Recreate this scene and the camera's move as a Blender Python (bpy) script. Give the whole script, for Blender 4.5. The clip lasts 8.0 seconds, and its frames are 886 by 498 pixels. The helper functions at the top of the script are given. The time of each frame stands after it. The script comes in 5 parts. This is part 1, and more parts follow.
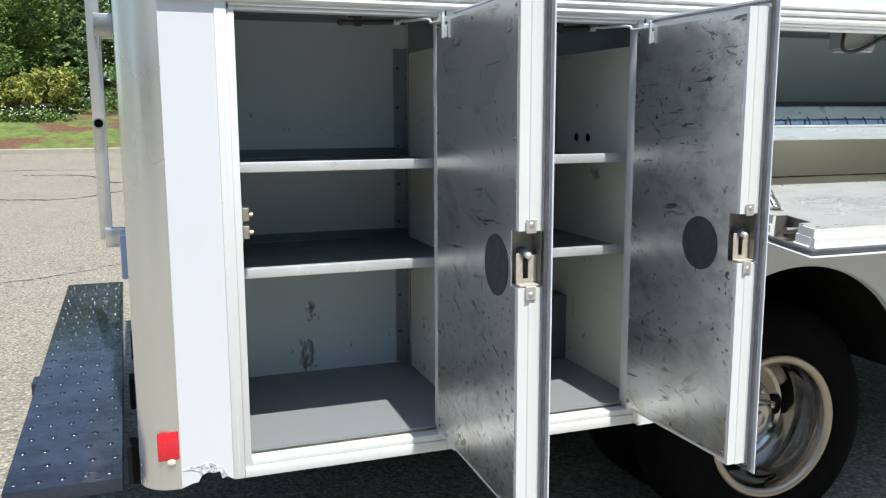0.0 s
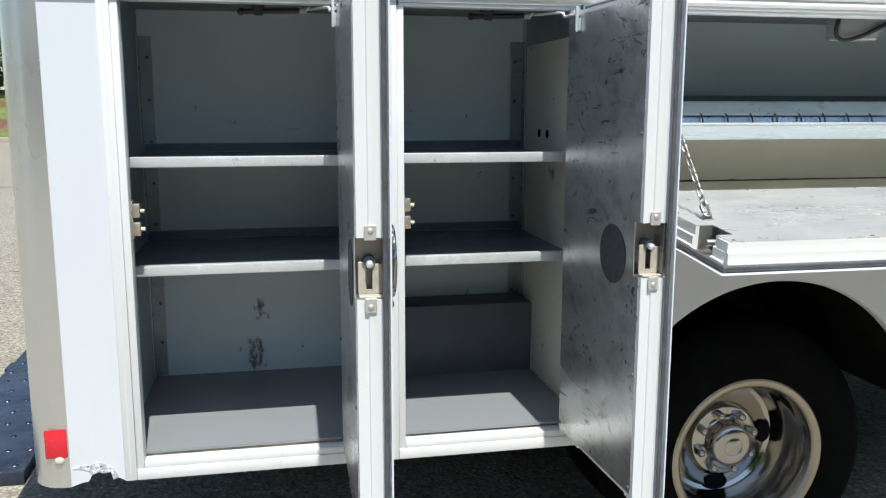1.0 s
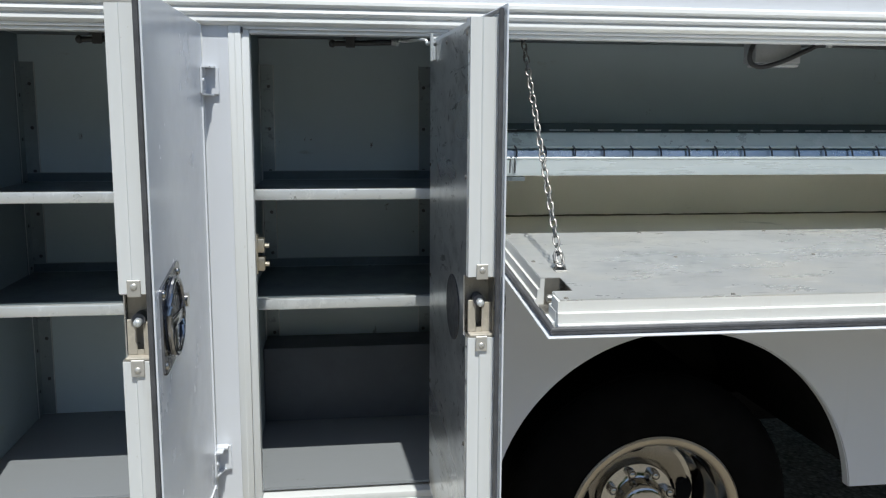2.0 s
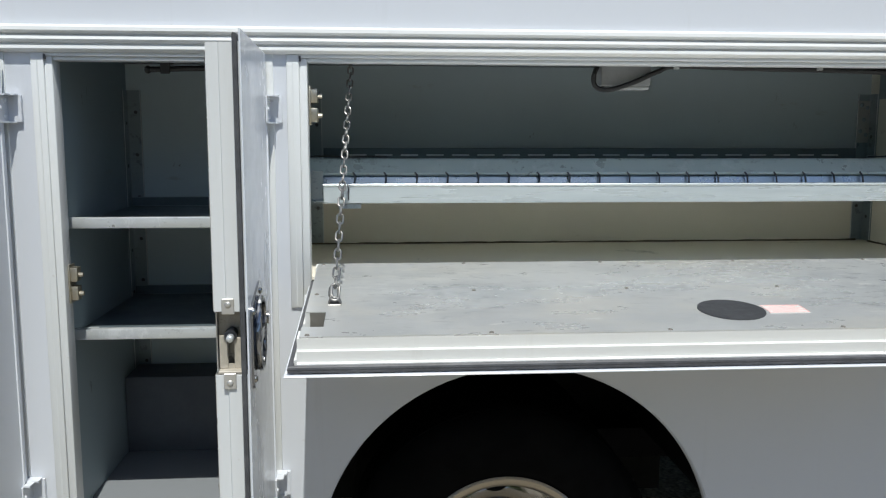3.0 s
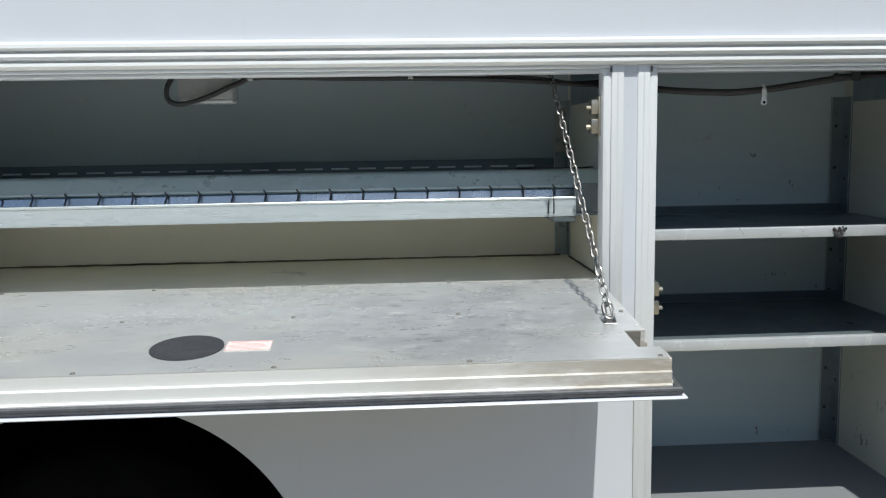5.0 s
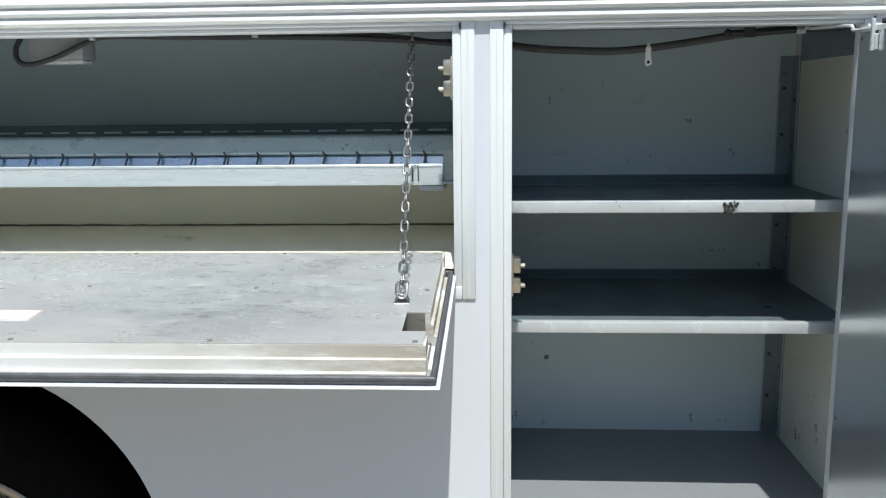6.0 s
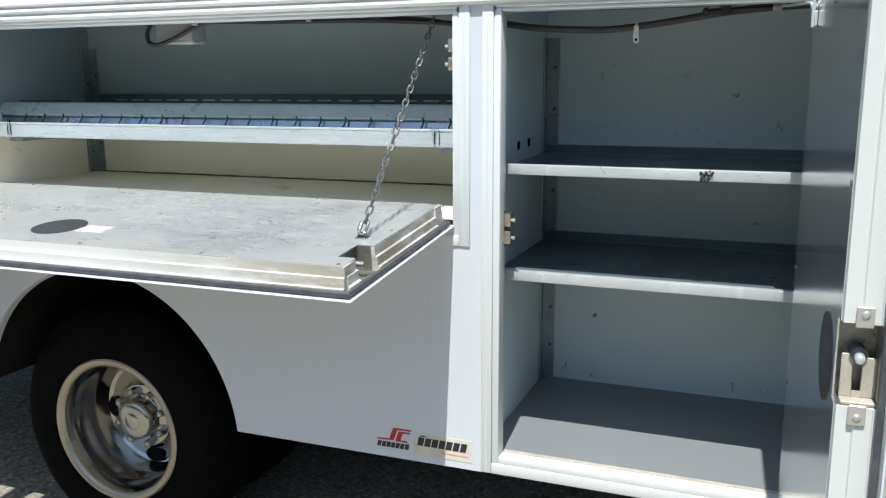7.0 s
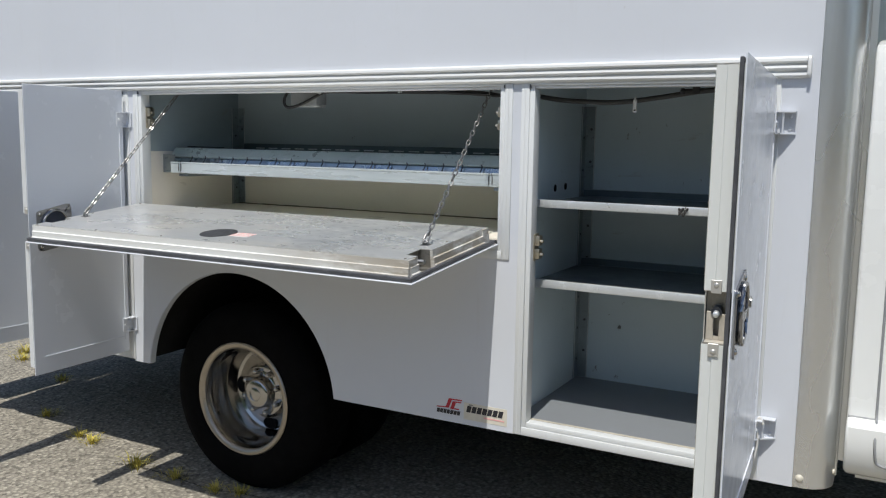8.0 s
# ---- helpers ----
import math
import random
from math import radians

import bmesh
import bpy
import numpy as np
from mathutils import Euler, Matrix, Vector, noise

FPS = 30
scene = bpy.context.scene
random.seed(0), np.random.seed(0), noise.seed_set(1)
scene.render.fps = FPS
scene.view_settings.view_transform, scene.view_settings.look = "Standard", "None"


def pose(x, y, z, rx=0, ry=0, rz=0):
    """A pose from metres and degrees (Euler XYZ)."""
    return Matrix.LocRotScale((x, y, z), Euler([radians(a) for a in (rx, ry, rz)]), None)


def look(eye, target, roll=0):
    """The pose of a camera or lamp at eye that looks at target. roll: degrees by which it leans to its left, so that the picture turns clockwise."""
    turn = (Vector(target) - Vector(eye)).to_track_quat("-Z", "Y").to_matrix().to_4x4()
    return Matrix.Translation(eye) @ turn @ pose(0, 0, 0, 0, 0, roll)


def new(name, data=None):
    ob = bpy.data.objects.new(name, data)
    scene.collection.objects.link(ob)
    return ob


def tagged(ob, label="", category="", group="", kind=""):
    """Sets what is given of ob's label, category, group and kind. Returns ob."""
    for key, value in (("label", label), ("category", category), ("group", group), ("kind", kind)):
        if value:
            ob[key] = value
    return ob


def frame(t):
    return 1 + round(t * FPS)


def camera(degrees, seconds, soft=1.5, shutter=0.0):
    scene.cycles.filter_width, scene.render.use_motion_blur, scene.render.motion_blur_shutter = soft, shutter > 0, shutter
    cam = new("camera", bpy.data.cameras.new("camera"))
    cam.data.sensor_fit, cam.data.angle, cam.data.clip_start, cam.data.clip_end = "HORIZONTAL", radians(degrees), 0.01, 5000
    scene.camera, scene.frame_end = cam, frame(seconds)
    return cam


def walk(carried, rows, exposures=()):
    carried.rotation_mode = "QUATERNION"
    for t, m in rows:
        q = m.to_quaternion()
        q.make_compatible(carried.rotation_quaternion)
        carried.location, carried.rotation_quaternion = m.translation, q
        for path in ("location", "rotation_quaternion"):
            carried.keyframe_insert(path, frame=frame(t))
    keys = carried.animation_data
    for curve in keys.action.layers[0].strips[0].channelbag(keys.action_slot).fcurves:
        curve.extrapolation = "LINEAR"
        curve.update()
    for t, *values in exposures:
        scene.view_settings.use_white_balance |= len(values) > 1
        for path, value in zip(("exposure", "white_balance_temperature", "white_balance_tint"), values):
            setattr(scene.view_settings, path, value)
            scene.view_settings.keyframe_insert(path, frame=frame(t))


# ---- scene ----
cam = camera(54.9, 8.0, soft=1.2)
PATH = [
    (0, (-0.189, -1.921, 1.34), (0.469, -0.059, 1.026), -0.2),
    (0.5, (0.074, -1.965, 1.353), (0.585, -0.058, 1.034), 0.3),
    (1, (0.315, -1.923, 1.347), (0.706, 0.01, 1.013), 0.1),
    (1.2, (0.402, -1.892, 1.373), (0.766, 0.043, 1.021), -0.0),
    (2.3, (0.902, -1.832, 1.405), (1.155, 0.131, 1.114), 0.6),
    (2.5, (0.999, -1.831, 1.412), (1.245, 0.134, 1.13), 0.8),
    (3, (1.261, -1.82, 1.411), (1.415, 0.156, 1.147), 0.1),
    (3.5, (1.5, -1.776, 1.419), (1.655, 0.201, 1.161), 0.3),
    (4, (1.718, -1.734, 1.424), (1.87, 0.244, 1.173), -0.1),
    (4.2, (1.807, -1.727, 1.419), (1.951, 0.253, 1.179), -0.3),
    (4.5, (1.968, -1.734, 1.428), (2.091, 0.248, 1.188), -0.5),
    (5, (2.203, -1.745, 1.432), (2.321, 0.236, 1.176), -0.9),
    (5.2, (2.291, -1.734, 1.433), (2.403, 0.245, 1.162), -1.1),
    (6.3, (2.9, -1.632, 1.429), (2.603, 0.312, 1.062), -0.3),
    (6.5, (3.025, -1.651, 1.418), (2.594, 0.265, 1.039), -0.2),
    (7, (3.307, -1.805, 1.418), (2.599, 0.024, 1.029), -0.3),
    (7.5, (3.514, -2.11, 1.417), (2.689, -0.319, 1.08), 0.4),
    (8, (3.73, -2.37, 1.409), (2.783, -0.627, 1.153), 0.9),
]
EXPOSURES = [(0, 0.55, 6330, 7), (1.0, 0.52, 6260, 6), (2.3, -0.05, 6220, 6), (3.5, -0.02, 6220, 6), (5.2, 0.02, 6200, 6), (6.5, 0.48, 6100, 5), (7.2, 0.34, 6180, 6), (8.0, -0.13, 6300, 9)]
walk(cam, [(t, look(eye, target, roll)) for t, eye, target, roll in PATH], exposures=EXPOSURES)

# ---- world, sun and exposure ----
SUN_WAY = Vector((-0.045, 0.48, -1.0)).normalized()
world = bpy.data.worlds.new("sky_world")
world.use_nodes = True
scene.world = world
wn = world.node_tree.nodes
sky = wn.new("ShaderNodeTexSky")
sky.sky_type = "NISHITA"
sky.sun_disc = False
sky.sun_elevation = math.asin(-SUN_WAY.z)
sky.sun_rotation = math.atan2(-SUN_WAY.x, -SUN_WAY.y)
world.node_tree.links.new(sky.outputs[0], wn["Background"].inputs[0])
wn["Background"].inputs[1].default_value = 0.12
sun_data = bpy.data.lights.new("sun", "SUN")
sun_data.energy, sun_data.angle, sun_data.color = 4.35, radians(0.5), (1.0, 0.955, 0.88)
sun = new("sun", sun_data)
sun.rotation_mode = "QUATERNION"
sun.rotation_quaternion = SUN_WAY.to_track_quat("-Z", "Y")

# ---- materials ----


def rgb(c):
    return (*c, 1.0) if len(c) == 3 else c


class Mat:
    """A small builder of node materials; coordinates are in metres."""

    def __init__(self, name, base, rough=0.5, metal=0.0, spec=0.5):
        self.m = bpy.data.materials.new(name)
        self.m.use_nodes = True
        self.t = self.m.node_tree
        self.b = self.t.nodes["Principled BSDF"]
        self.b.inputs["Base Color"].default_value = rgb(base)
        self.b.inputs["Roughness"].default_value = rough
        self.b.inputs["Metallic"].default_value = metal
        self.b.inputs["Specular IOR Level"].default_value = spec
        geo = self.t.nodes.new("ShaderNodeNewGeometry")
        self.pos = geo.outputs["Position"]
        self.col = None
        self.base = rgb(base)

    def n(self, kind, **props):
        node = self.t.nodes.new(kind)
        for k, v in props.items():
            node.inputs[k].default_value = v
        return node

    def link(self, a, b):
        self.t.links.new(a, b)

    def stretch(self, sx, sy, sz, off=0.0):
        v = self.t.nodes.new("ShaderNodeMapping")
        v.inputs["Scale"].default_value = (sx, sy, sz)
        v.inputs["Location"].default_value = (off, off * 0.7, off * 0.3)
        self.link(self.pos, v.inputs["Vector"])
        return v.outputs[0]

    def slanted(self, deg, sx, sy, sz, off=0.0):
        """Coordinates turned about x first, then stretched."""
        v = self.t.nodes.new("ShaderNodeMapping")
        v.inputs["Rotation"].default_value = (radians(deg), 0, 0)
        self.link(self.pos, v.inputs["Vector"])
        w = self.t.nodes.new("ShaderNodeMapping")
        w.inputs["Scale"].default_value = (sx, sy, sz)
        w.inputs["Location"].default_value = (off, off * 0.7, off * 0.3)
        self.link(v.outputs[0], w.inputs["Vector"])
        return w.outputs[0]

    def height(self):
        sep = self.t.nodes.new("ShaderNodeSeparateXYZ")
        self.link(self.pos, sep.inputs[0])
        return sep.outputs["Z"]

    def noise(self, scale, detail=4.0, rough=0.6, vec=None):
        n = self.n("ShaderNodeTexNoise", Scale=scale, Detail=detail, Roughness=rough)
        self.link(vec if vec is not None else self.pos, n.inputs["Vector"])
        return n.outputs["Fac"]

    def ramp(self, fac, lo, hi, v0=0.0, v1=1.0):
        r = self.n("ShaderNodeMapRange")
        r.inputs["From Min"].default_value = lo
        r.inputs["From Max"].default_value = hi
        r.inputs["To Min"].default_value = v0
        r.inputs["To Max"].default_value = v1
        self.link(fac, r.inputs["Value"])
        return r.outputs[0]

    def times(self, a, b):
        m = self.t.nodes.new("ShaderNodeMath")
        m.operation = "MULTIPLY"
        self.link(a, m.inputs[0])
        if isinstance(b, (int, float)):
            m.inputs[1].default_value = b
        else:
            self.link(b, m.inputs[1])
        return m.outputs[0]

    def over(self, fac, colour):
        """Lay a colour over what is there, by a mask."""
        mix = self.t.nodes.new("ShaderNodeMix")
        mix.data_type = "RGBA"
        self.link(fac, mix.inputs[0])
        if self.col is None:
            mix.inputs[6].default_value = self.base
        else:
            self.link(self.col, mix.inputs[6])
        mix.inputs[7].default_value = rgb(colour)
        self.col = mix.outputs[2]
        self.link(self.col, self.b.inputs["Base Color"])
        return self

    def roughness(self, fac):
        self.link(fac, self.b.inputs["Roughness"])
        return self

    def bump(self, fac, dist, strength=1.0):
        b = self.n("ShaderNodeBump", Distance=dist, Strength=strength)
        self.link(fac, b.inputs["Height"])
        self.link(b.outputs[0], self.b.inputs["Normal"])
        return self


def make_paint(name, base, dirt, rough=0.32, streak=0.12):
    m = Mat(name, base, rough)
    m.over(m.ramp(m.noise(2.2, 5), 0.45, 0.75, 0.0, 0.35), [c * 0.93 for c in base])
    m.over(m.ramp(m.noise(1.0, 5, 0.7, m.stretch(26, 26, 1.6)), 0.60, 0.80, 0.0, streak), dirt)
    m.over(m.ramp(m.noise(70, 3, 0.7), 0.70, 0.76, 0.0, 0.35), dirt)
    m.roughness(m.ramp(m.noise(9, 4), 0.3, 0.8, rough - 0.06, rough + 0.14))
    m.bump(m.noise(2.0, 3), 0.004, 0.12)
    return m.m


M_WHITE = make_paint("white_body_paint", (0.64, 0.662, 0.705), (0.42, 0.40, 0.36), 0.34, 0.14)
M_FRAME = make_paint("white_frame_paint", (0.67, 0.685, 0.685), (0.40, 0.36, 0.29), 0.42, 0.34)


def table_frame_material():
    m = Mat("stained_white_frame", (0.80, 0.80, 0.77), 0.42)
    m.over(m.ramp(m.noise(1.0, 5, 0.7, m.stretch(26, 26, 1.6)), 0.60, 0.80, 0.0, 0.2), (0.45, 0.40, 0.32))
    sep = m.t.nodes.new("ShaderNodeSeparateXYZ")
    m.link(m.pos, sep.inputs[0])
    reach = m.ramp(sep.outputs["X"], 2.05, 2.66)
    m.over(m.times(m.ramp(m.noise(9, 5, 0.7, m.stretch(0.6, 1, 2.5)), 0.38, 0.58, 0.1, 0.8), reach), (0.30, 0.24, 0.16))
    m.bump(m.noise(2.0, 3), 0.004, 0.12)
    return m.m


M_FRAME_STAINED = make_paint("streaked_frame_paint", (0.67, 0.685, 0.66), (0.34, 0.31, 0.23), 0.42, 0.75)
M_TABLE_FRAME = table_frame_material()
M_TRIM = make_paint("white_trim_paint", (0.76, 0.765, 0.755), (0.45, 0.42, 0.36), 0.36, 0.18)
M_DOOR = make_paint("white_door_skin", (0.72, 0.745, 0.79), (0.45, 0.44, 0.42), 0.20, 0.05)
M_CAB = make_paint("white_cab_paint", (0.78, 0.79, 0.77), (0.45, 0.43, 0.38), 0.22, 0.05)


def make_liner(name, base, scuff=0.75, dirt=0.16, rough=0.55):
    m = Mat(name, base, rough)
    m.over(m.ramp(m.noise(3.0, 6), 0.48, 0.78, 0.0, 0.5), [c * 0.86 for c in base])
    m.over(m.ramp(m.noise(14, 6, 0.75, m.stretch(1.0, 1.0, 0.55)), 0.665, 0.70, 0.0, scuff), (0.10, 0.095, 0.085))
    m.over(m.ramp(m.noise(7, 6, 0.7, m.stretch(0.7, 0.7, 2.2, 3.1)), 0.64, 0.72, 0.0, dirt * 2), (0.30, 0.26, 0.20))
    m.bump(m.noise(60, 3), 0.001, 0.2)
    return m.m


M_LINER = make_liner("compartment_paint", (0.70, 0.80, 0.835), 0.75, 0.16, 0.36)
# Darker liner copy; the shade of the left walls is in its colour.
M_LINER_DIM_SIDE = make_liner("shade_darkened_side_paint", (0.34, 0.41, 0.44), 0.6, 0.16)
M_LINER_WARM = make_liner("compartment_side_paint", (0.77, 0.745, 0.64), 0.5, 0.22)
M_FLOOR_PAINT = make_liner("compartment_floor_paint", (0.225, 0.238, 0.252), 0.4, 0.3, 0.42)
# Greyer liner copy: shade on the rack's upper back wall is in its colour.
M_LINER_SHADED = make_liner("shaded_compartment_paint", (0.48, 0.55, 0.57), 0.5, 0.2)
# Cream lifted so its colour holds the bounced light on the walls.
M_CREAM_BRIGHT = make_liner("brightened_cream_paint", (0.86, 0.82, 0.74), 0.4, 0.25)
M_TAN_FLOOR = make_liner("tray_floor_paint", (0.84, 0.78, 0.67), 0.4, 0.3)


def make_metal(name, base, rough, scuff=0.0, grain=(4, 4, 60), wear=0.0, metal=1.0):
    m = Mat(name, base, rough, metal)
    m.over(m.ramp(m.noise(5.0, 6, 0.65), 0.42, 0.72, 0.0, 0.30), [c * 0.78 for c in base])
    if wear:
        m.over(m.ramp(m.noise(13, 8, 0.8, m.stretch(1, 1, 0.6, 1.3)), 0.54, 0.62, 0.0, wear), [min(1, c * 1.4) for c in base])
    if scuff:
        blotch = m.ramp(m.noise(4.5, 3, 0.5, m.stretch(1, 1, 1, 5.0)), 0.45, 0.56)
        marks = m.ramp(m.noise(38, 5, 0.7, m.stretch(1.0, 1.0, 1.15, 2.0)), 0.575, 0.615)
        m.over(m.times(m.times(blotch, marks), scuff), (0.02, 0.02, 0.023))
        lines = m.ramp(m.noise(10, 6, 0.72, m.stretch(0.8, 0.8, 6.0, 9.0)), 0.62, 0.65)
        m.over(m.times(lines, scuff * 0.5), (0.06, 0.06, 0.065))
        specks = m.ramp(m.noise(95, 2, 0.5, m.stretch(1, 1, 1, 4.0)), 0.70, 0.73)
        m.over(m.times(specks, scuff), (0.015, 0.015, 0.015))
    m.roughness(m.ramp(m.noise(8.0, 6, 0.7), 0.3, 0.75, max(0.05, rough - 0.12), rough + 0.16))
    m.bump(m.noise(1.0, 4, 0.6, m.stretch(*grain)), 0.0006, 0.25)
    return m.m


def door_panel_material(name, base, rough, amount):
    """Dulled aluminium sheet: soft smudges, small dark knocks and scratches, thickest near the bottom."""
    m = Mat(name, base, rough, 0.86)
    m.over(m.ramp(m.noise(1.7, 2, 0.5), 0.34, 0.70, 0.0, 0.5), [q * 0.76 for q in base])
    m.over(m.ramp(m.noise(5, 2, 0.5, m.slanted(-10, 1, 0.6, 2.2, 1.3)), 0.42, 0.80, 0.0, 0.35), (0.84, 0.84, 0.82))
    low = m.ramp(m.height(), 0.60, 0.88, 1.0, 0.0)
    smudge = m.times(m.ramp(m.noise(2.2, 2, 0.5, m.stretch(1, 1, 1, 14.0)), 0.42, 0.62), m.ramp(m.noise(15, 4, 0.6, m.slanted(-12, 1, 0.8, 1.3, 3.0)), 0.46, 0.76))
    m.over(m.times(smudge, 0.9 * amount), (0.16, 0.165, 0.172))
    # clustered knocks and short rubs, each set lying its own way
    for deg, scale, sy, sz, off, lo, k in ((18, 42, 1.0, 1.2, 2.0, 0.605, 0.85), (82, 34, 0.7, 1.8, 7.0, 0.65, 0.75), (4, 25, 0.35, 3.0, 12.0, 0.625, 0.8), (-26, 26, 0.45, 2.2, 17.0, 0.64, 0.7), (10, 60, 0.9, 1.1, 37.0, 0.64, 0.9)):
        patch = m.ramp(m.noise(3.4, 3, 0.5, m.stretch(1, 1, 1, off)), 0.49, 0.60)
        m.over(m.times(m.times(patch, m.ramp(m.noise(scale, 4, 0.6, m.slanted(deg, 1, sy, sz, off)), lo, lo + 0.055)), k * amount), (0.035, 0.035, 0.038))
    m.over(m.times(low, m.ramp(m.noise(7, 4, 0.6, m.stretch(1, 1, 1, 9.0)), 0.40, 0.68, 0.0, 0.6 * amount)), (0.44, 0.40, 0.31))
    grime = m.ramp(m.noise(4.0, 3, 0.5, m.stretch(1, 1, 1, 51.0)), 0.44, 0.58, 0.25, 1.0)
    for deg, sz, off, lo in ((-24, 2.6, 23.0, 0.61), (-44, 1.8, 27.0, 0.62), (30, 1.3, 31.0, 0.61)):
        m.over(m.times(low, m.times(m.ramp(m.noise(30, 4, 0.62, m.slanted(deg, 1, 0.4, sz, off)), lo, lo + 0.06), m.times(grime, 0.85 * amount))), (0.055, 0.05, 0.043))
    m.over(m.times(m.ramp(m.noise(26, 4, 0.6, m.slanted(-48, 1, 0.4, 2.6, 41.0)), 0.69, 0.75), 0.5), (0.92, 0.92, 0.91))
    m.roughness(m.ramp(m.noise(3.0, 2, 0.5, m.slanted(0, 1, 0.6, 2.0)), 0.3, 0.7, rough - 0.04, rough + 0.05))
    m.bump(m.noise(1.0, 3, 0.5, m.stretch(5, 3, 30)), 0.0008, 0.2)
    return m.m


M_ALU = door_panel_material("scuffed_aluminium", (0.70, 0.71, 0.715), 0.29, 1.0)
M_ALU_CLEAN = door_panel_material("clean_aluminium", (0.84, 0.86, 0.87), 0.17, 0.25)


def table_top_material():
    """Dulled aluminium sheet: cloudy tarnish, lengthwise knocks, two heavily rubbed places."""
    base = (0.71, 0.71, 0.695)
    m = Mat("worn_aluminium_top", base, 0.30, 0.58)
    m.over(m.ramp(m.noise(2.0, 5, 0.6, m.stretch(0.8, 1.6, 1)), 0.40, 0.68, 0.0, 0.7), (0.55, 0.565, 0.57))
    m.over(m.ramp(m.noise(3.0, 5, 0.6, m.stretch(0.8, 1.4, 1, 3.0)), 0.48, 0.66, 0.0, 0.75), (0.80, 0.77, 0.70))
    m.over(m.ramp(m.noise(9, 5, 0.65, m.stretch(0.6, 1.6, 1, 8.0)), 0.50, 0.72, 0.0, 0.45), (0.76, 0.76, 0.74))
    for x, y, rad, off, k in ((2.32, -0.25, 0.34, 4.0, 0.75), (1.38, -0.27, 0.26, 15.0, 0.5), (1.80, -0.18, 0.30, 21.0, 0.3)):
        near = m.t.nodes.new("ShaderNodeVectorMath")
        near.operation = "DISTANCE"
        m.link(m.pos, near.inputs[0])
        near.inputs[1].default_value = (x, y, 1.12)
        area = m.ramp(near.outputs["Value"], rad * 0.35, rad, 1.0, 0.0)
        m.over(m.times(area, m.ramp(m.noise(8, 6, 0.68, m.stretch(0.8, 1.3, 1, off)), 0.44, 0.64, 0.0, k)), (0.40, 0.415, 0.43))
        m.over(m.times(area, m.ramp(m.noise(34, 5, 0.68, m.stretch(0.7, 1.3, 1, off)), 0.56, 0.67, 0.0, k)), (0.25, 0.255, 0.26))
        m.over(m.times(area, m.ramp(m.noise(17, 4, 0.6, m.stretch(0.6, 1.6, 1, off + 5)), 0.62, 0.68, 0.0, k)), (0.88, 0.87, 0.84))
    for sx, sy, off, scale, lo, col, k in ((0.4, 2.6, 3.0, 24, 0.64, (0.19, 0.19, 0.19), 0.65), (0.3, 4.0, 17.0, 18, 0.665, (0.20, 0.20, 0.20), 0.5), (0.5, 2.0, 23.0, 24, 0.66, (0.88, 0.87, 0.84), 0.7), (1.0, 1.0, 29.0, 40, 0.69, (0.10, 0.10, 0.09), 0.7)):
        patch = m.ramp(m.noise(3.0, 3, 0.5, m.stretch(1, 1, 1, off)), 0.45, 0.56)
        m.over(m.times(patch, m.times(m.ramp(m.noise(scale, 4, 0.6, m.stretch(sx, sy, 1, off)), lo, lo + 0.04), k)), col)
    m.roughness(m.ramp(m.noise(5.0, 6, 0.65, m.stretch(0.7, 1.8, 1)), 0.3, 0.75, 0.22, 0.40))
    m.bump(m.noise(1.0, 5, 0.6, m.stretch(8, 90, 8)), 0.0006, 0.3)
    return m.m


M_ALU_TOP = table_top_material()


def post_material():
    m = Mat("anodised_corner_post", (0.72, 0.725, 0.715), 0.28, 0.85)
    m.over(m.ramp(m.noise(1.0, 4, 0.5, m.stretch(9, 9, 1.4)), 0.40, 0.70, 0.0, 0.4), (0.64, 0.635, 0.60))
    m.over(m.ramp(m.noise(1.0, 5, 0.6, m.stretch(120, 120, 5)), 0.55, 0.75, 0.0, 0.3), (0.78, 0.785, 0.78))
    m.roughness(m.ramp(m.noise(5.0, 3, 0.5, m.stretch(1, 1, 0.4)), 0.3, 0.7, 0.22, 0.36))
    m.bump(m.noise(1.0, 3, 0.5, m.stretch(60, 60, 1.0)), 0.0006, 0.2)
    return m.m


M_POST = post_material()
M_GALV = make_metal("galvanised_steel", (0.70, 0.725, 0.73), 0.36, 0.15, (3, 60, 60), 0.4, 0.5)
M_GALV_DARK = make_metal("dull_galvanised_steel", (0.36, 0.41, 0.44), 0.45, 0.35, (30, 30, 3), 0.3)
def rail_material():
    m = Mat("clean_galvanised_rail", (0.62, 0.68, 0.70), 0.28, 0.35)
    m.over(m.ramp(m.noise(1.0, 5, 0.6, m.stretch(2.5, 30, 45)), 0.40, 0.68, 0.0, 0.6), (0.50, 0.56, 0.585))
    m.over(m.ramp(m.noise(1.0, 5, 0.7, m.stretch(5, 60, 90, 3.0)), 0.58, 0.70, 0.0, 0.5), (0.42, 0.48, 0.49))
    m.roughness(m.ramp(m.noise(1.0, 4, 0.6, m.stretch(3, 20, 40)), 0.3, 0.7, 0.20, 0.40))
    m.bump(m.noise(1.0, 4, 0.6, m.stretch(3, 60, 60)), 0.0006, 0.25)
    return m.m


M_RAIL = rail_material()
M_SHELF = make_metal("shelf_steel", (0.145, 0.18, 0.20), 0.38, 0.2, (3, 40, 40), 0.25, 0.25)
# Blue of the mirrored sky is mixed into this metal's base colour.
M_TRAY_SKY_TINT = make_metal("sky_tinted_galvanised_tray", (0.41, 0.485, 0.54), 0.30, 0.0, (60, 3, 60), 0.2)
M_CHROME = make_metal("polished_wheel_chrome", (0.46, 0.445, 0.42), 0.13, 0.0, (2, 2, 2), 0.0)
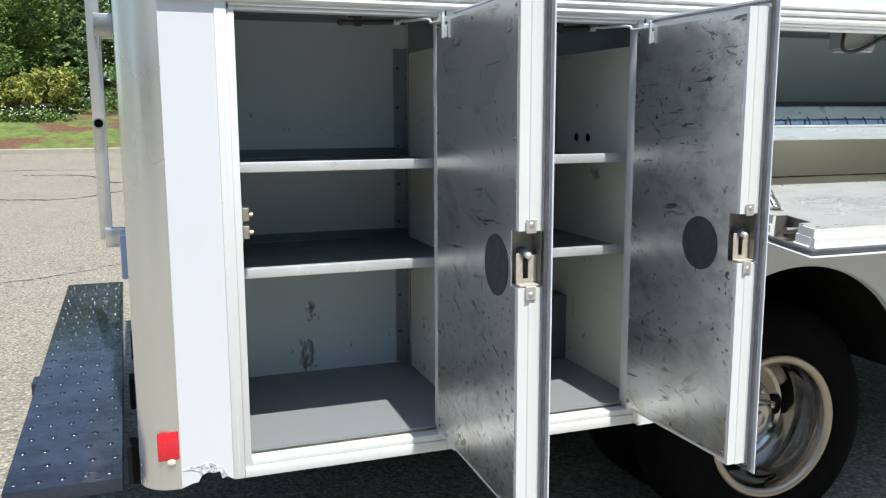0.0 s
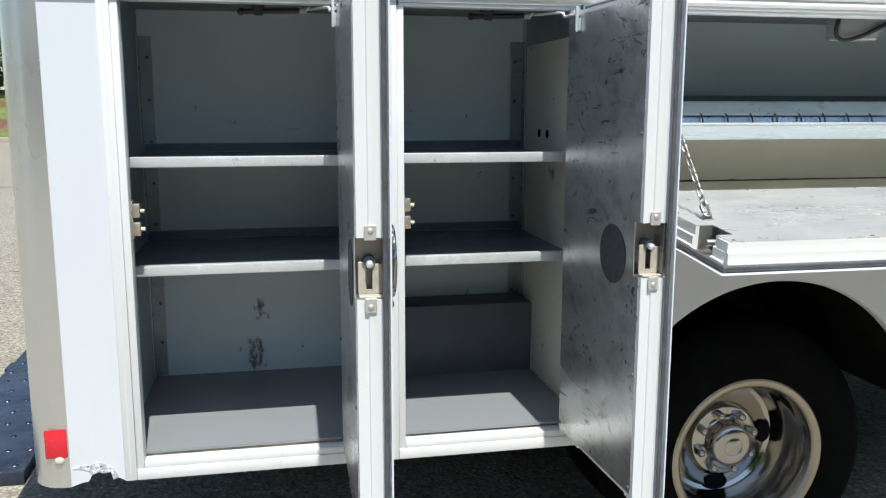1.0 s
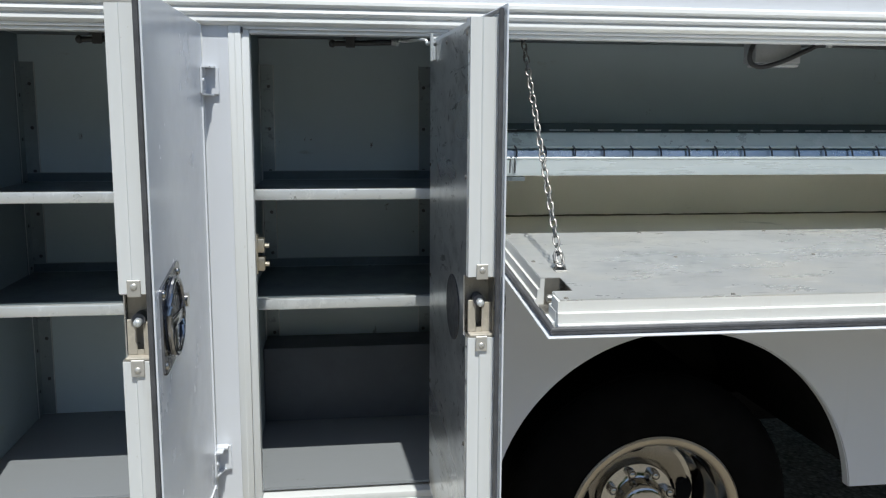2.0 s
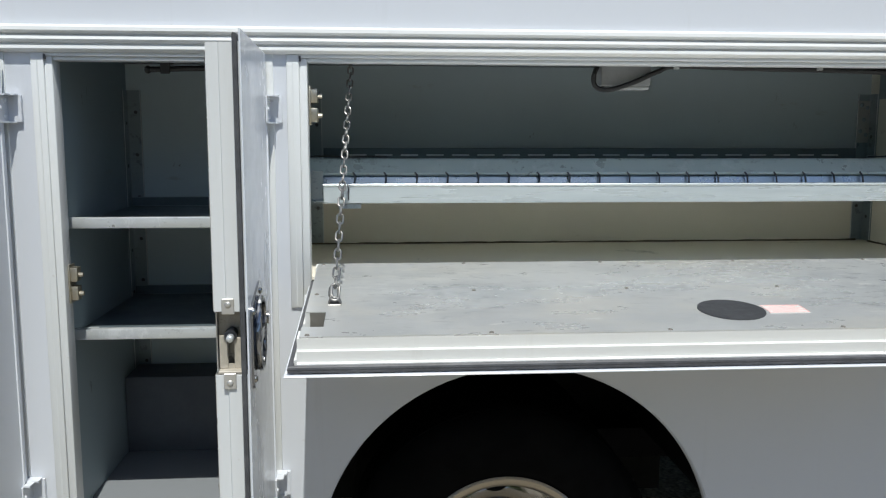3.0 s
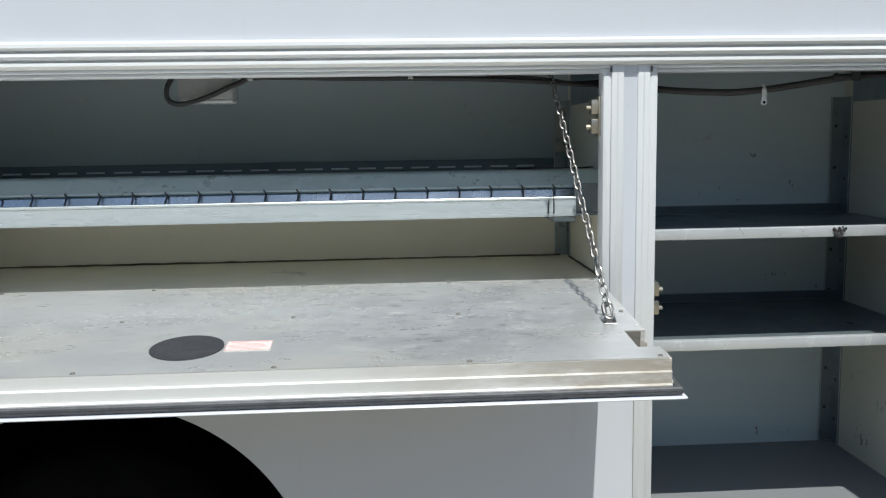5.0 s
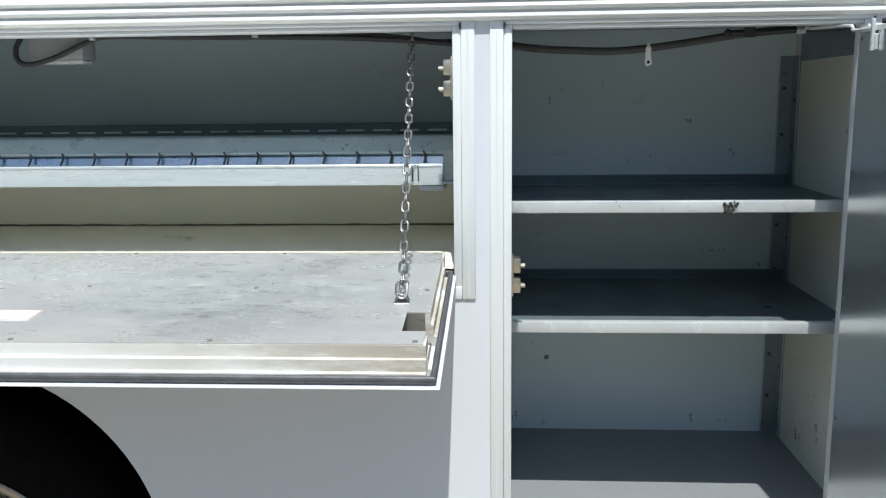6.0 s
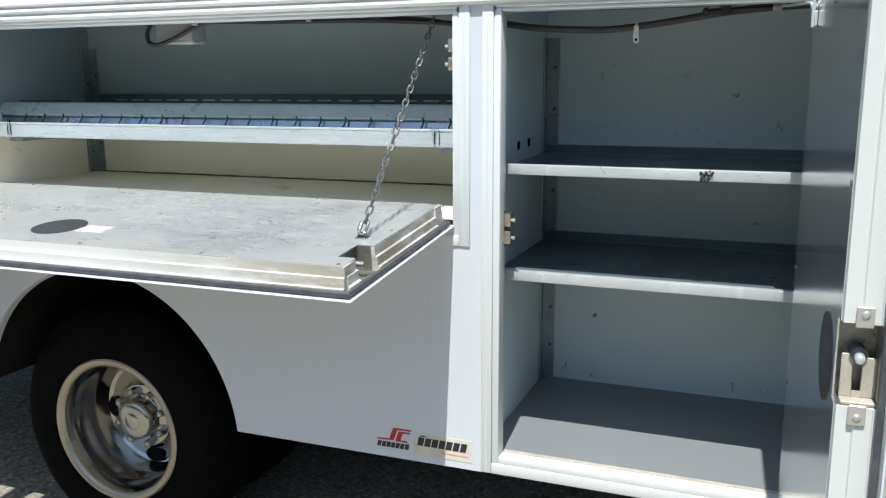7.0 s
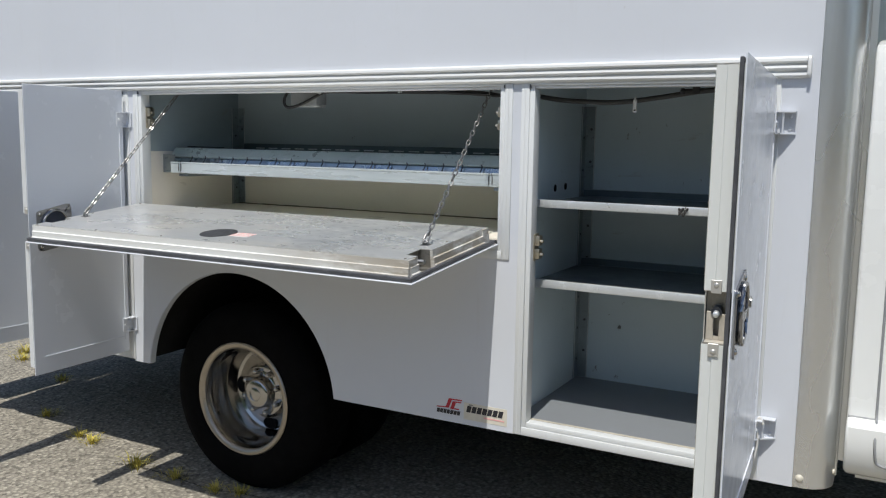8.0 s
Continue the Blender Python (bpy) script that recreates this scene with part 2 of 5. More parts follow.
M_LIP = make_metal("dulled_rim_lip", (0.43, 0.385, 0.32), 0.36, 0.1, (30, 30, 30), 0.2, 0.92)
M_HANDLE = make_metal("dark_chrome", (0.36, 0.36, 0.37), 0.16, 0.0, (2, 2, 2), 0.0)
M_STEEL = make_metal("bare_steel", (0.52, 0.51, 0.48), 0.34, 0.25, (30, 30, 30), 0.3)
M_ZINC = make_metal("yellow_zinc", (0.58, 0.53, 0.43), 0.40, 0.3, (30, 30, 30), 0.4)
M_TAB = make_metal("worn_zinc_tab", (0.60, 0.585, 0.55), 0.40, 0.0, (30, 30, 30), 0.15, 0.6)
M_POCKET = make_metal("stained_pocket_steel", (0.33, 0.315, 0.285), 0.42, 0.4, (30, 30, 30), 0.4, 0.8)
M_CHAIN = make_metal("zinc_chain", (0.28, 0.275, 0.265), 0.38, 0.15, (30, 30, 30), 0.3)


def make_plain(name, base, rough, var=0.25, scale=12.0, bump=0.0, spec=0.5):
    m = Mat(name, base, rough, 0.0, spec)
    m.over(m.ramp(m.noise(scale, 5, 0.7), 0.4, 0.75, 0.0, 1.0), [c * (1 + var) for c in base])
    m.roughness(m.ramp(m.noise(scale * 1.7, 4), 0.3, 0.8, max(0.05, rough - 0.1), min(1, rough + 0.12)))
    if bump:
        m.bump(m.noise(scale * 6, 4), bump, 0.4)
    return m.m


M_DECK = make_metal("worn_galvanised_deck", (0.70, 0.79, 0.76), 0.36, 0.2, (3, 30, 60), 0.3, 0.35)
M_SCREW = make_plain("dull_brown_screw", (0.13, 0.12, 0.105), 0.6, 0.4, 90)
M_SCUFF = make_plain("grey_rub_mark", (0.17, 0.17, 0.165), 0.8, 0.8, 60)
M_RUBBER = make_plain("black_rubber", (0.0032, 0.0032, 0.0034), 0.8, 0.9, 14, 0.001, 0.05)
M_SEAL = make_plain("grey_rubber_seal", (0.062, 0.063, 0.068), 0.5, 0.8, 30)
M_BLACK = make_plain("black_underbody", (0.008, 0.008, 0.009), 0.9, 0.8, 6, 0.0, 0.1)
M_FENDER = make_plain("inner_fender_paint", (0.013, 0.013, 0.013), 0.85, 0.9, 6, 0.002, 0.1)
M_STEP = make_plain("black_step_paint", (0.018, 0.023, 0.036), 0.22, 1.6, 5, 0.004)
M_BUMPDOT = make_metal("worn_step_button", (0.13, 0.135, 0.15), 0.26, 0.0, (3, 3, 3), 0.5)
M_DISC = make_plain("dark_cover_disc", (0.030, 0.031, 0.034), 0.55, 0.7, 40)
M_RED = make_plain("red_reflector", (0.62, 0.02, 0.035), 0.25, 0.15, 60)
M_LOGO_RED = make_plain("red_decal", (0.42, 0.015, 0.03), 0.4, 0.2, 60)
M_LOGO_DARK = make_plain("black_decal", (0.02, 0.02, 0.025), 0.45, 0.5, 60)
M_LABEL = make_plain("white_label_film", (0.72, 0.70, 0.66), 0.4, -0.12, 40)
M_LABEL_OLD = make_plain("yellowed_label_film", (0.70, 0.66, 0.56), 0.4, -0.15, 30)
M_LABEL_PINK = make_plain("faded_red_print", (0.76, 0.40, 0.38), 0.5, 0.15, 80)
M_CABLE = make_plain("black_cable", (0.018, 0.018, 0.019), 0.5, 0.8, 40)
M_CONDUIT = make_plain("grey_conduit", (0.05, 0.05, 0.05), 0.6, 0.5, 30)
M_LAMP_BOX = make_plain("grey_lamp_housing", (0.29, 0.30, 0.305), 0.5, -0.2, 20)
M_LENS = make_plain("clouded_lamp_lens", (0.47, 0.48, 0.48), 0.3, -0.1, 40)
M_LATCH = make_plain("stained_beige_latch", (0.40, 0.365, 0.305), 0.5, 0.35, 45)
M_KNOB = make_plain("cream_plastic_cap", (0.60, 0.56, 0.47), 0.4, -0.1, 60)
def filler_material():
    m = Mat("bare_filler", (0.40, 0.43, 0.47), 0.7)
    m.over(m.ramp(m.noise(55, 6, 0.75), 0.50, 0.53), (0.76, 0.76, 0.78))
    m.over(m.ramp(m.noise(90, 5, 0.75, m.stretch(1, 1, 1, 4.0)), 0.60, 0.63), (0.10, 0.10, 0.11))
    m.bump(m.noise(70, 6, 0.7), 0.004, 0.7)
    return m.m


M_FILL = filler_material()
M_DEBRIS = make_plain("dark_debris", (0.03, 0.028, 0.026), 0.9, 1.0, 60)
M_BLUE = make_plain("pale_blue_plastic", (0.36, 0.44, 0.62), 0.4, -0.2, 20)


def asphalt_material():
    m = Mat("weathered_asphalt", (0.315, 0.288, 0.236), 0.95, 0.0, 0.1)
    m.over(m.ramp(m.noise(0.35, 5), 0.40, 0.70, 0.0, 0.6), (0.39, 0.357, 0.286))
    m.over(m.ramp(m.noise(2.6, 6, 0.7), 0.50, 0.72, 0.0, 0.45), (0.22, 0.203, 0.162))
    stones = m.n("ShaderNodeTexVoronoi", Scale=62.0)
    m.link(m.pos, stones.inputs["Vector"])
    sep = m.t.nodes.new("ShaderNodeSeparateColor")
    m.link(stones.outputs["Color"], sep.inputs[0])
    m.over(m.ramp(sep.outputs[0], 0.55, 1.0, 0.0, 0.65), (0.55, 0.505, 0.41))
    m.over(m.ramp(sep.outputs[1], 0.74, 1.0, 0.0, 0.75), (0.10, 0.09, 0.08))
    m.over(m.ramp(stones.outputs["Distance"], 0.34, 0.62, 0.0, 0.45), (0.09, 0.08, 0.068))
    m.bump(stones.outputs["Distance"], 0.004, 0.7)
    return m.m


M_ASPHALT = asphalt_material()
M_KERB = make_plain("pale_concrete", (0.37, 0.335, 0.27), 0.9, -0.2, 3, 0.004)


def bank_material():
    m = Mat("mulch_and_grass", (0.13, 0.065, 0.038), 0.95)
    m.over(m.ramp(m.noise(9, 6, 0.7), 0.45, 0.70), (0.20, 0.11, 0.07))
    m.over(m.ramp(m.noise(0.42, 4, 0.6, m.stretch(1, 1.6, 1)), 0.47, 0.53), (0.16, 0.205, 0.05))
    m.over(m.times(m.ramp(m.noise(0.42, 4, 0.6, m.stretch(1, 1.6, 1)), 0.47, 0.53), m.ramp(m.noise(2.2, 6, 0.7, m.stretch(1, 1, 1, 6.0)), 0.42, 0.62, 0.0, 0.85)), (0.075, 0.105, 0.028))
    m.bump(m.noise(7, 6, 0.7), 0.08, 0.8)
    return m.m


M_BANK = bank_material()


def leaf_material(name, dark, light):
    m = Mat(name, dark, 0.6)
    geo = m.t.nodes.new("ShaderNodeNewGeometry")
    m.over(m.ramp(geo.outputs["Random Per Island"], 0.15, 1.0), light)
    return m.m


M_LEAF = leaf_material("broad_leaves", (0.05, 0.10, 0.018), (0.20, 0.30, 0.055))
M_LEAF_YELLOW = leaf_material("yellow_green_leaves", (0.13, 0.18, 0.025), (0.40, 0.38, 0.08))
M_NEEDLE = leaf_material("conifer_sprays", (0.05, 0.10, 0.03), (0.19, 0.29, 0.08))
M_BARK = make_plain("bark", (0.045, 0.038, 0.03), 0.95, 0.6, 9, 0.02)
M_WEED = leaf_material("weed_blades", (0.34, 0.31, 0.05), (0.75, 0.60, 0.13))
# Ceiling colour lowered so that the compartments' upper parts look shaded.
M_HEAD_DARKENED = make_plain("darkened_ceiling_paint", (0.26, 0.28, 0.285), 0.7, 0.4, 5)
M_TAR = make_plain("dark_crack_filling", (0.035, 0.032, 0.028), 0.9, 0.8, 9)
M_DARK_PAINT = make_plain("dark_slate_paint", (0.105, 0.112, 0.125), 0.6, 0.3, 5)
M_SEALANT = make_plain("yellowed_sealant", (0.50, 0.42, 0.26), 0.6, -0.25, 14, 0.001)
M_SILL_DIRT = make_plain("dusty_beige_film", (0.52, 0.48, 0.40), 0.8, -0.35, 25)
M_DIRT = make_plain("packed_brown_dirt", (0.10, 0.085, 0.06), 0.95, 0.8, 30, 0.002)
M_ROPE = make_plain("white_cord", (0.74, 0.72, 0.68), 0.8, -0.2, 200)
M_PETAL = make_plain("white_petals", (0.7, 0.7, 0.66), 0.6, -0.1, 30)

# ---- mesh helpers ----
GZ = 0.04


def box(bm, x0, x1, y0, y1, z0, z1, bevel=0.0, seg=2):
    r = bmesh.ops.create_cube(bm, size=1.0, matrix=Matrix.LocRotScale(((x0 + x1) / 2, (y0 + y1) / 2, (z0 + z1) / 2), None, (abs(x1 - x0), abs(y1 - y0), abs(z1 - z0))))
    if bevel:
        edges = list({e for v in r["verts"] for e in v.link_edges})
        bmesh.ops.bevel(bm, geom=edges, offset=bevel, segments=seg, affect="EDGES", profile=0.5)
    return bm


def rod(bm, a, b, r, seg=12, r2=None):
    a, b = Vector(a), Vector(b)
    d = b - a
    m = Matrix.Translation((a + b) / 2) @ d.to_track_quat("Z", "Y").to_matrix().to_4x4()
    bmesh.ops.create_cone(bm, cap_ends=True, segments=seg, radius1=r, radius2=r if r2 is None else r2, depth=d.length, matrix=m)
    return bm


def dome(bm, c, n, r, flat=0.5, seg=12):
    m = Matrix.Translation(c) @ Vector(n).to_track_quat("Z", "Y").to_matrix().to_4x4() @ Matrix.Diagonal((1, 1, flat, 1))
    bmesh.ops.create_uvsphere(bm, u_segments=seg, v_segments=8, radius=r, matrix=m)
    return bm


def prism(bm, pts, a, b, put):
    """A closed outline of 2D points drawn from a to b; put(p, q, s) gives the place."""
    lo = [bm.verts.new(put(p, q, a)) for p, q in pts]
    hi = [bm.verts.new(put(p, q, b)) for p, q in pts]
    k = len(pts)
    for i in range(k):
        bm.faces.new((lo[i], lo[(i + 1) % k], hi[(i + 1) % k], hi[i]))
    bm.faces.new(lo[::-1])
    bm.faces.new(hi)
    bmesh.ops.recalc_face_normals(bm, faces=bm.faces)
    return bm


def tube(bm, pts, r, seg=8):
    pts = [Vector(p) for p in pts]
    rings = []
    for i, p in enumerate(pts):
        d = (pts[min(i + 1, len(pts) - 1)] - pts[max(i - 1, 0)]).normalized()
        u = d.cross(Vector((0.3, 0.2, 1))).normalized()
        v = d.cross(u)
        rings.append([bm.verts.new(p + r * (math.cos(t) * u + math.sin(t) * v)) for t in [2 * math.pi * j / seg for j in range(seg)]])
    for a, b in zip(rings, rings[1:]):
        for j in range(seg):
            bm.faces.new((a[j], a[(j + 1) % seg], b[(j + 1) % seg], b[j]))
    bm.faces.new(rings[0])
    bm.faces.new(rings[-1][::-1])
    bmesh.ops.recalc_face_normals(bm, faces=bm.faces)
    return bm


def curve_pts(ctrl, steps=10):
    """A smooth line through control points."""
    c = [Vector(p) for p in ctrl]
    c = [2 * c[0] - c[1]] + c + [2 * c[-1] - c[-2]]
    out = []
    for i in range(1, len(c) - 2):
        p0, p1, p2, p3 = c[i - 1:i + 3]
        for k in range(steps):
            t = k / steps
            out.append(0.5 * (2 * p1 + (p2 - p0) * t + (2 * p0 - 5 * p1 + 4 * p2 - p3) * t * t + (3 * p1 - p0 - 3 * p2 + p3) * t ** 3))
    return out + [c[-2]]


def lathe(bm, profile, cx, cz, seg=64):
    """Turn (radius, y) points round the axis along y through (cx, cz)."""
    rings = []
    for r, y in profile:
        rings.append([bm.verts.new((cx + r * math.cos(t), y, cz + r * math.sin(t))) for t in [2 * math.pi * j / seg for j in range(seg)]])
    for a, b in zip(rings, rings[1:]):
        for j in range(seg):
            bm.faces.new((a[j], a[(j + 1) % seg], b[(j + 1) % seg], b[j]))
    bmesh.ops.recalc_face_normals(bm, faces=bm.faces)
    return bm


def finish(bm, name, material, angle=35):
    me = bpy.data.meshes.new(name)
    bm.to_mesh(me)
    bm.free()
    me.materials.append(material)
    me.polygons.foreach_set("use_smooth", [True] * len(me.polygons))
    me.set_sharp_from_angle(angle=radians(angle))
    return me


def part(name, bm, material, parent=None, label="", place=None):
    """Link a bmesh as one mesh object under a thing or a part; its coordinates are the world's."""
    if place is not None:
        bm.transform(place)
    ob = new(name, finish(bm, name, material))
    if parent is not None:
        ob.parent = parent
        if parent.type == "EMPTY":
            ob.matrix_parent_inverse = parent.matrix_basis.inverted()
    if label:
        ob["label"] = label
    return ob


def thing(name, at, label, category, group="", kind=""):
    e = new(name)
    e.location = at
    e.empty_display_size = 0.05
    return tagged(e, label, category, group, kind)


def B():
    return bmesh.new()

# ---- ground ----


def build_ground():
    bm = B()
    xs = [-900, -60, -20, -8, -4, -2, 0, 2, 4, 6, 12, 40, 900]
    ys = [-900, -60, -20, -8, -4, -2, 0, 2, 4, 8, 14, 22, 29.7]
    grid = [[bm.verts.new((x, y, GZ)) for y in ys] for x in xs]
    for i in range(len(xs) - 1):
        for j in range(len(ys) - 1):
            bm.faces.new((grid[i][j], grid[i + 1][j], grid[i + 1][j + 1], grid[i][j + 1]))
    tagged(part("ground", bm, M_ASPHALT), "weathered tan-grey asphalt parking lot with cracks", "ground", kind="structure")
    bm = B()
    prism(bm, [(29.7, GZ), (29.7, GZ + 0.15), (29.74, GZ + 0.17), (30.05, GZ + 0.17), (30.1, GZ)], -60, 40, lambda p, q, s: (s, p, q))
    tagged(part("kerb", bm, M_KERB), "pale concrete kerb along the parking lot", "kerb", kind="structure")
    bm = B()
    xs = [-900, -120, -60] + [-40 + 1.0 * i for i in range(71)] + [60, 900]
    ys = [30.05, 30.3, 31.0, 32.0, 33.2, 34.5, 36.5, 40, 45, 70, 900]
    zs = [0.16, 0.22, 0.42, 0.75, 1.05, 1.3, 1.5, 1.8, 2.0, 2.2, 2.2]
    grid = [[bm.verts.new((x, y, GZ + z + (0.12 * noise.noise((x * 0.5, y * 0.6, 0)) if 30.4 < y < 60 and abs(x) < 41 else 0))) for y, z in zip(ys, zs)] for x in xs]
    for i in range(len(xs) - 1):
        for j in range(len(ys) - 1):
            bm.faces.new((grid[i][j], grid[i + 1][j], grid[i + 1][j + 1], grid[i][j + 1]))
    tagged(part("bank", bm, M_BANK), "reddish mulch bank with patches of bright grass", "bank", kind="structure")


build_ground()

# ---- the truck ----
truck = thing("utility_truck", (1.7, 1.0, GZ), "white utility truck with open side compartments, parked on asphalt", "truck")
OPEN = {"c1": (0.016, 0.477, 0.553, 1.560), "c2": (0.612, 1.009, 0.553, 1.560), "c3": (1.120, 2.637, 1.088, 1.560), "c4": (2.749, 3.385, 0.546, 1.560)}
SKIN0, SKIN1 = -0.012, 0.018
Z_LOW, Z_HEAD = 0.504, 1.578
ARCH_X, ARCH_Z, ARCH_R = 1.575, 0.457, 0.452


def along_y(p, q, s):
    return (p, s, q)


def build_shell():
    bm = B()
    box(bm, -0.135, 3.517, SKIN0, SKIN1, Z_HEAD, 2.45)
    part("upper_side_panel", bm, M_WHITE, truck)
    # the rear strip with its torn lower corner
    ragged = [(-0.026, 0.512), (-0.040, 0.520), (-0.052, 0.516), (-0.056, 0.534), (-0.070, 0.532), (-0.082, 0.536), (-0.096, 0.530), (-0.104, 0.516), (-0.118, 0.514), (-0.141, 0.506)]
    part("rear_side_panel", prism(B(), [(-0.141, Z_HEAD), (-0.026, Z_HEAD)] + ragged, SKIN0, SKIN1, along_y), M_WHITE, truck)
    scab = [(-0.136, 0.548), (-0.118, 0.556), (-0.100, 0.553), (-0.086, 0.561), (-0.070, 0.556), (-0.058, 0.549), (-0.046, 0.538), (-0.040, 0.522), (-0.052, 0.518), (-0.056, 0.536), (-0.070, 0.534), (-0.082, 0.538), (-0.096, 0.532), (-0.101, 0.541), (-0.118, 0.547)]
    part("bare_patch", prism(B(), scab, SKIN0 - 0.0015, SKIN0 + 0.004, along_y), M_FILL, truck, "chipped bare patch where white paint has torn away")
    part("centre_post", box(B(), 0.512, 0.570, SKIN0, SKIN1, Z_LOW, Z_HEAD), M_WHITE, truck)
    bm = B()
    a0 = math.asin((0.502 - ARCH_Z) / ARCH_R)
    arc = [(ARCH_X + ARCH_R * math.cos(a), ARCH_Z + ARCH_R * math.sin(a)) for a in [a0 + (math.pi - 2 * a0) * k / 48 for k in range(49)]]
    outline = [(1.044, 1.046), (1.044, 0.502)] + arc[::-1] + [(2.707, 0.502), (2.707, 1.046)]
    prism(bm, outline, SKIN0, SKIN1, along_y)
    part("wheel_panel", bm, M_WHITE, truck)
    lip = B()
    ring = [(ARCH_X + (ARCH_R - 0.003) * math.cos(a), ARCH_Z + (ARCH_R - 0.003) * math.sin(a)) for a in [a0 + (math.pi - 2 * a0) * k / 48 for k in range(49)]]
    for (p, q), (r, s) in zip(ring, ring[1:]):
        lip.faces.new([lip.verts.new(v) for v in ((p, SKIN0 + 0.002, q), (r, SKIN0 + 0.002, s), (r, 0.012, s), (p, 0.012, q))])
    bmesh.ops.remove_doubles(lip, verts=lip.verts, dist=1e-5)
    bmesh.ops.solidify(lip, geom=lip.faces[:], thickness=0.002)
    part("arch_lip", lip, M_WHITE, truck)
    part("narrow_post", box(B(), 1.044, 1.079, SKIN0, SKIN1, 1.046, Z_HEAD), M_WHITE, truck)
    part("front_post", box(B(), 2.679, 2.707, SKIN0, SKIN1, 1.046, Z_HEAD), M_WHITE, truck)
    part("front_side_panel", box(B(), 3.427, 3.517, SKIN0, SKIN1, Z_LOW, Z_HEAD), M_WHITE, truck)
    # the other sides and the roof, which close the body
    bm = B()
    box(bm, -0.225, 3.61, 2.57, 2.60, 0.5, 2.45)
    box(bm, 3.58, 3.61, 0.10, 2.57, 0.5, 2.45)
    part("far_wall", bm, M_WHITE, truck)
    bm = B()
    box(bm, -0.225, -0.20, 0.10, 2.57, 0.53, 2.45)
    part("rear_wall", bm, M_WHITE, truck)
    part("roof", box(B(), -0.225, 3.61, SKIN0, 2.60, 2.45, 2.48, 0.01), M_WHITE, truck)
    part("underbody", box(B(), -0.15, 3.5, 0.66, 2.56, 0.42, 0.52, 0.01), M_BLACK, truck)
    bm = B()
    box(bm, -0.2, 4.6, 0.85, 0.93, 0.40, 0.60)
    box(bm, -0.2, 4.6, 1.55, 1.63, 0.40, 0.60)
    part("chassis_rail", bm, M_BLACK, truck)
    bm = B()
    rod(bm, (ARCH_X, 0.30, 0.41), (ARCH_X, 2.0, 0.41), 0.06)
    dome(bm, (ARCH_X, 1.2, 0.41), (0, 1, 0), 0.17, 0.8)
    part("axle", bm, M_BLACK, truck)


def build_trim():
    prof = [(-0.012, 1.630), (-0.026, 1.629), (-0.033, 1.624), (-0.034, 1.617), (-0.030, 1.613), (-0.023, 1.611), (-0.023, 1.608), (-0.029, 1.606),
            (-0.031, 1.600), (-0.027, 1.595), (-0.020, 1.593), (-0.020, 1.590), (-0.026, 1.588), (-0.027, 1.582), (-0.022, 1.577), (-0.012, 1.575)]
    bm = prism(B(), prof, -0.138, 3.486, lambda p, q, s: (s, p, q))
    t = part("rub_rail", bm, M_TRIM, truck, "ribbed white trim rail above the compartments")
    bm = box(B(), 3.486, 3.497, -0.033, -0.011, 1.576, 1.630, 0.0095, 4)
    part("end_cap", bm, M_TRIM, t)


def build_posts():
    for name, x0, x1, sign in (("corner_post", -0.140, -0.228, -1), ("corner_post", 3.518, 3.612, 1)):
        r = 0.075
        prof = [(x0, SKIN0 - 0.003), (x1 - sign * r, SKIN0 - 0.003)]
        prof += [(x1 - sign * r + sign * r * math.sin(a), SKIN0 - 0.003 + r - r * math.cos(a)) for a in [math.pi / 2 * k / 14 for k in range(1, 15)]]
        prof += [(x1, 0.11), (x1 - sign * 0.004, 0.11)]
        prof += [(x1 - sign * r + sign * (r - 0.004) * math.sin(a), SKIN0 + 0.001 + (r - 0.004) - (r - 0.004) * math.cos(a) + 0.0) for a in [math.pi / 2 * k / 14 for k in range(14, 0, -1)]]
        prof += [(x0, SKIN0 + 0.001)]
        bm = B()
        prism(bm, prof, 0.507, 2.45, lambda p, q, s: (p, q, s))
        p = part(name, bm, M_POST, truck, "rounded anodised aluminium corner post")
        if sign < 0:
            part("reflector", box(B(), -0.188, -0.143, -0.0185, -0.0145, 0.578, 0.643, 0.003), M_RED, p, "red rectangular side reflector")
            part("cap_bolt", dome(B(), (-0.160, -0.015, 0.571), (0, -1, 0), 0.011, 0.7), M_KNOB, p)
        else:
            part("cap_bolt", dome(B(), (3.534, -0.015, 0.532), (0, -1, 0), 0.011, 0.7), M_KNOB, p)
            part("cap_bolt", dome(B(), (3.611, 0.05, 0.545), (1, 0, 0), 0.008, 0.7), M_KNOB, p)


def build_post_return():
    part("post_return", box(B(), 3.606, 3.633, 0.106, 0.112, 0.56, 2.3), M_POST, truck)
    part("post_bead", rod(B(), (3.6125, 0.098, 0.52), (3.6125, 0.098, 2.44), 0.0045, 10), M_POST, truck)


build_post_return()


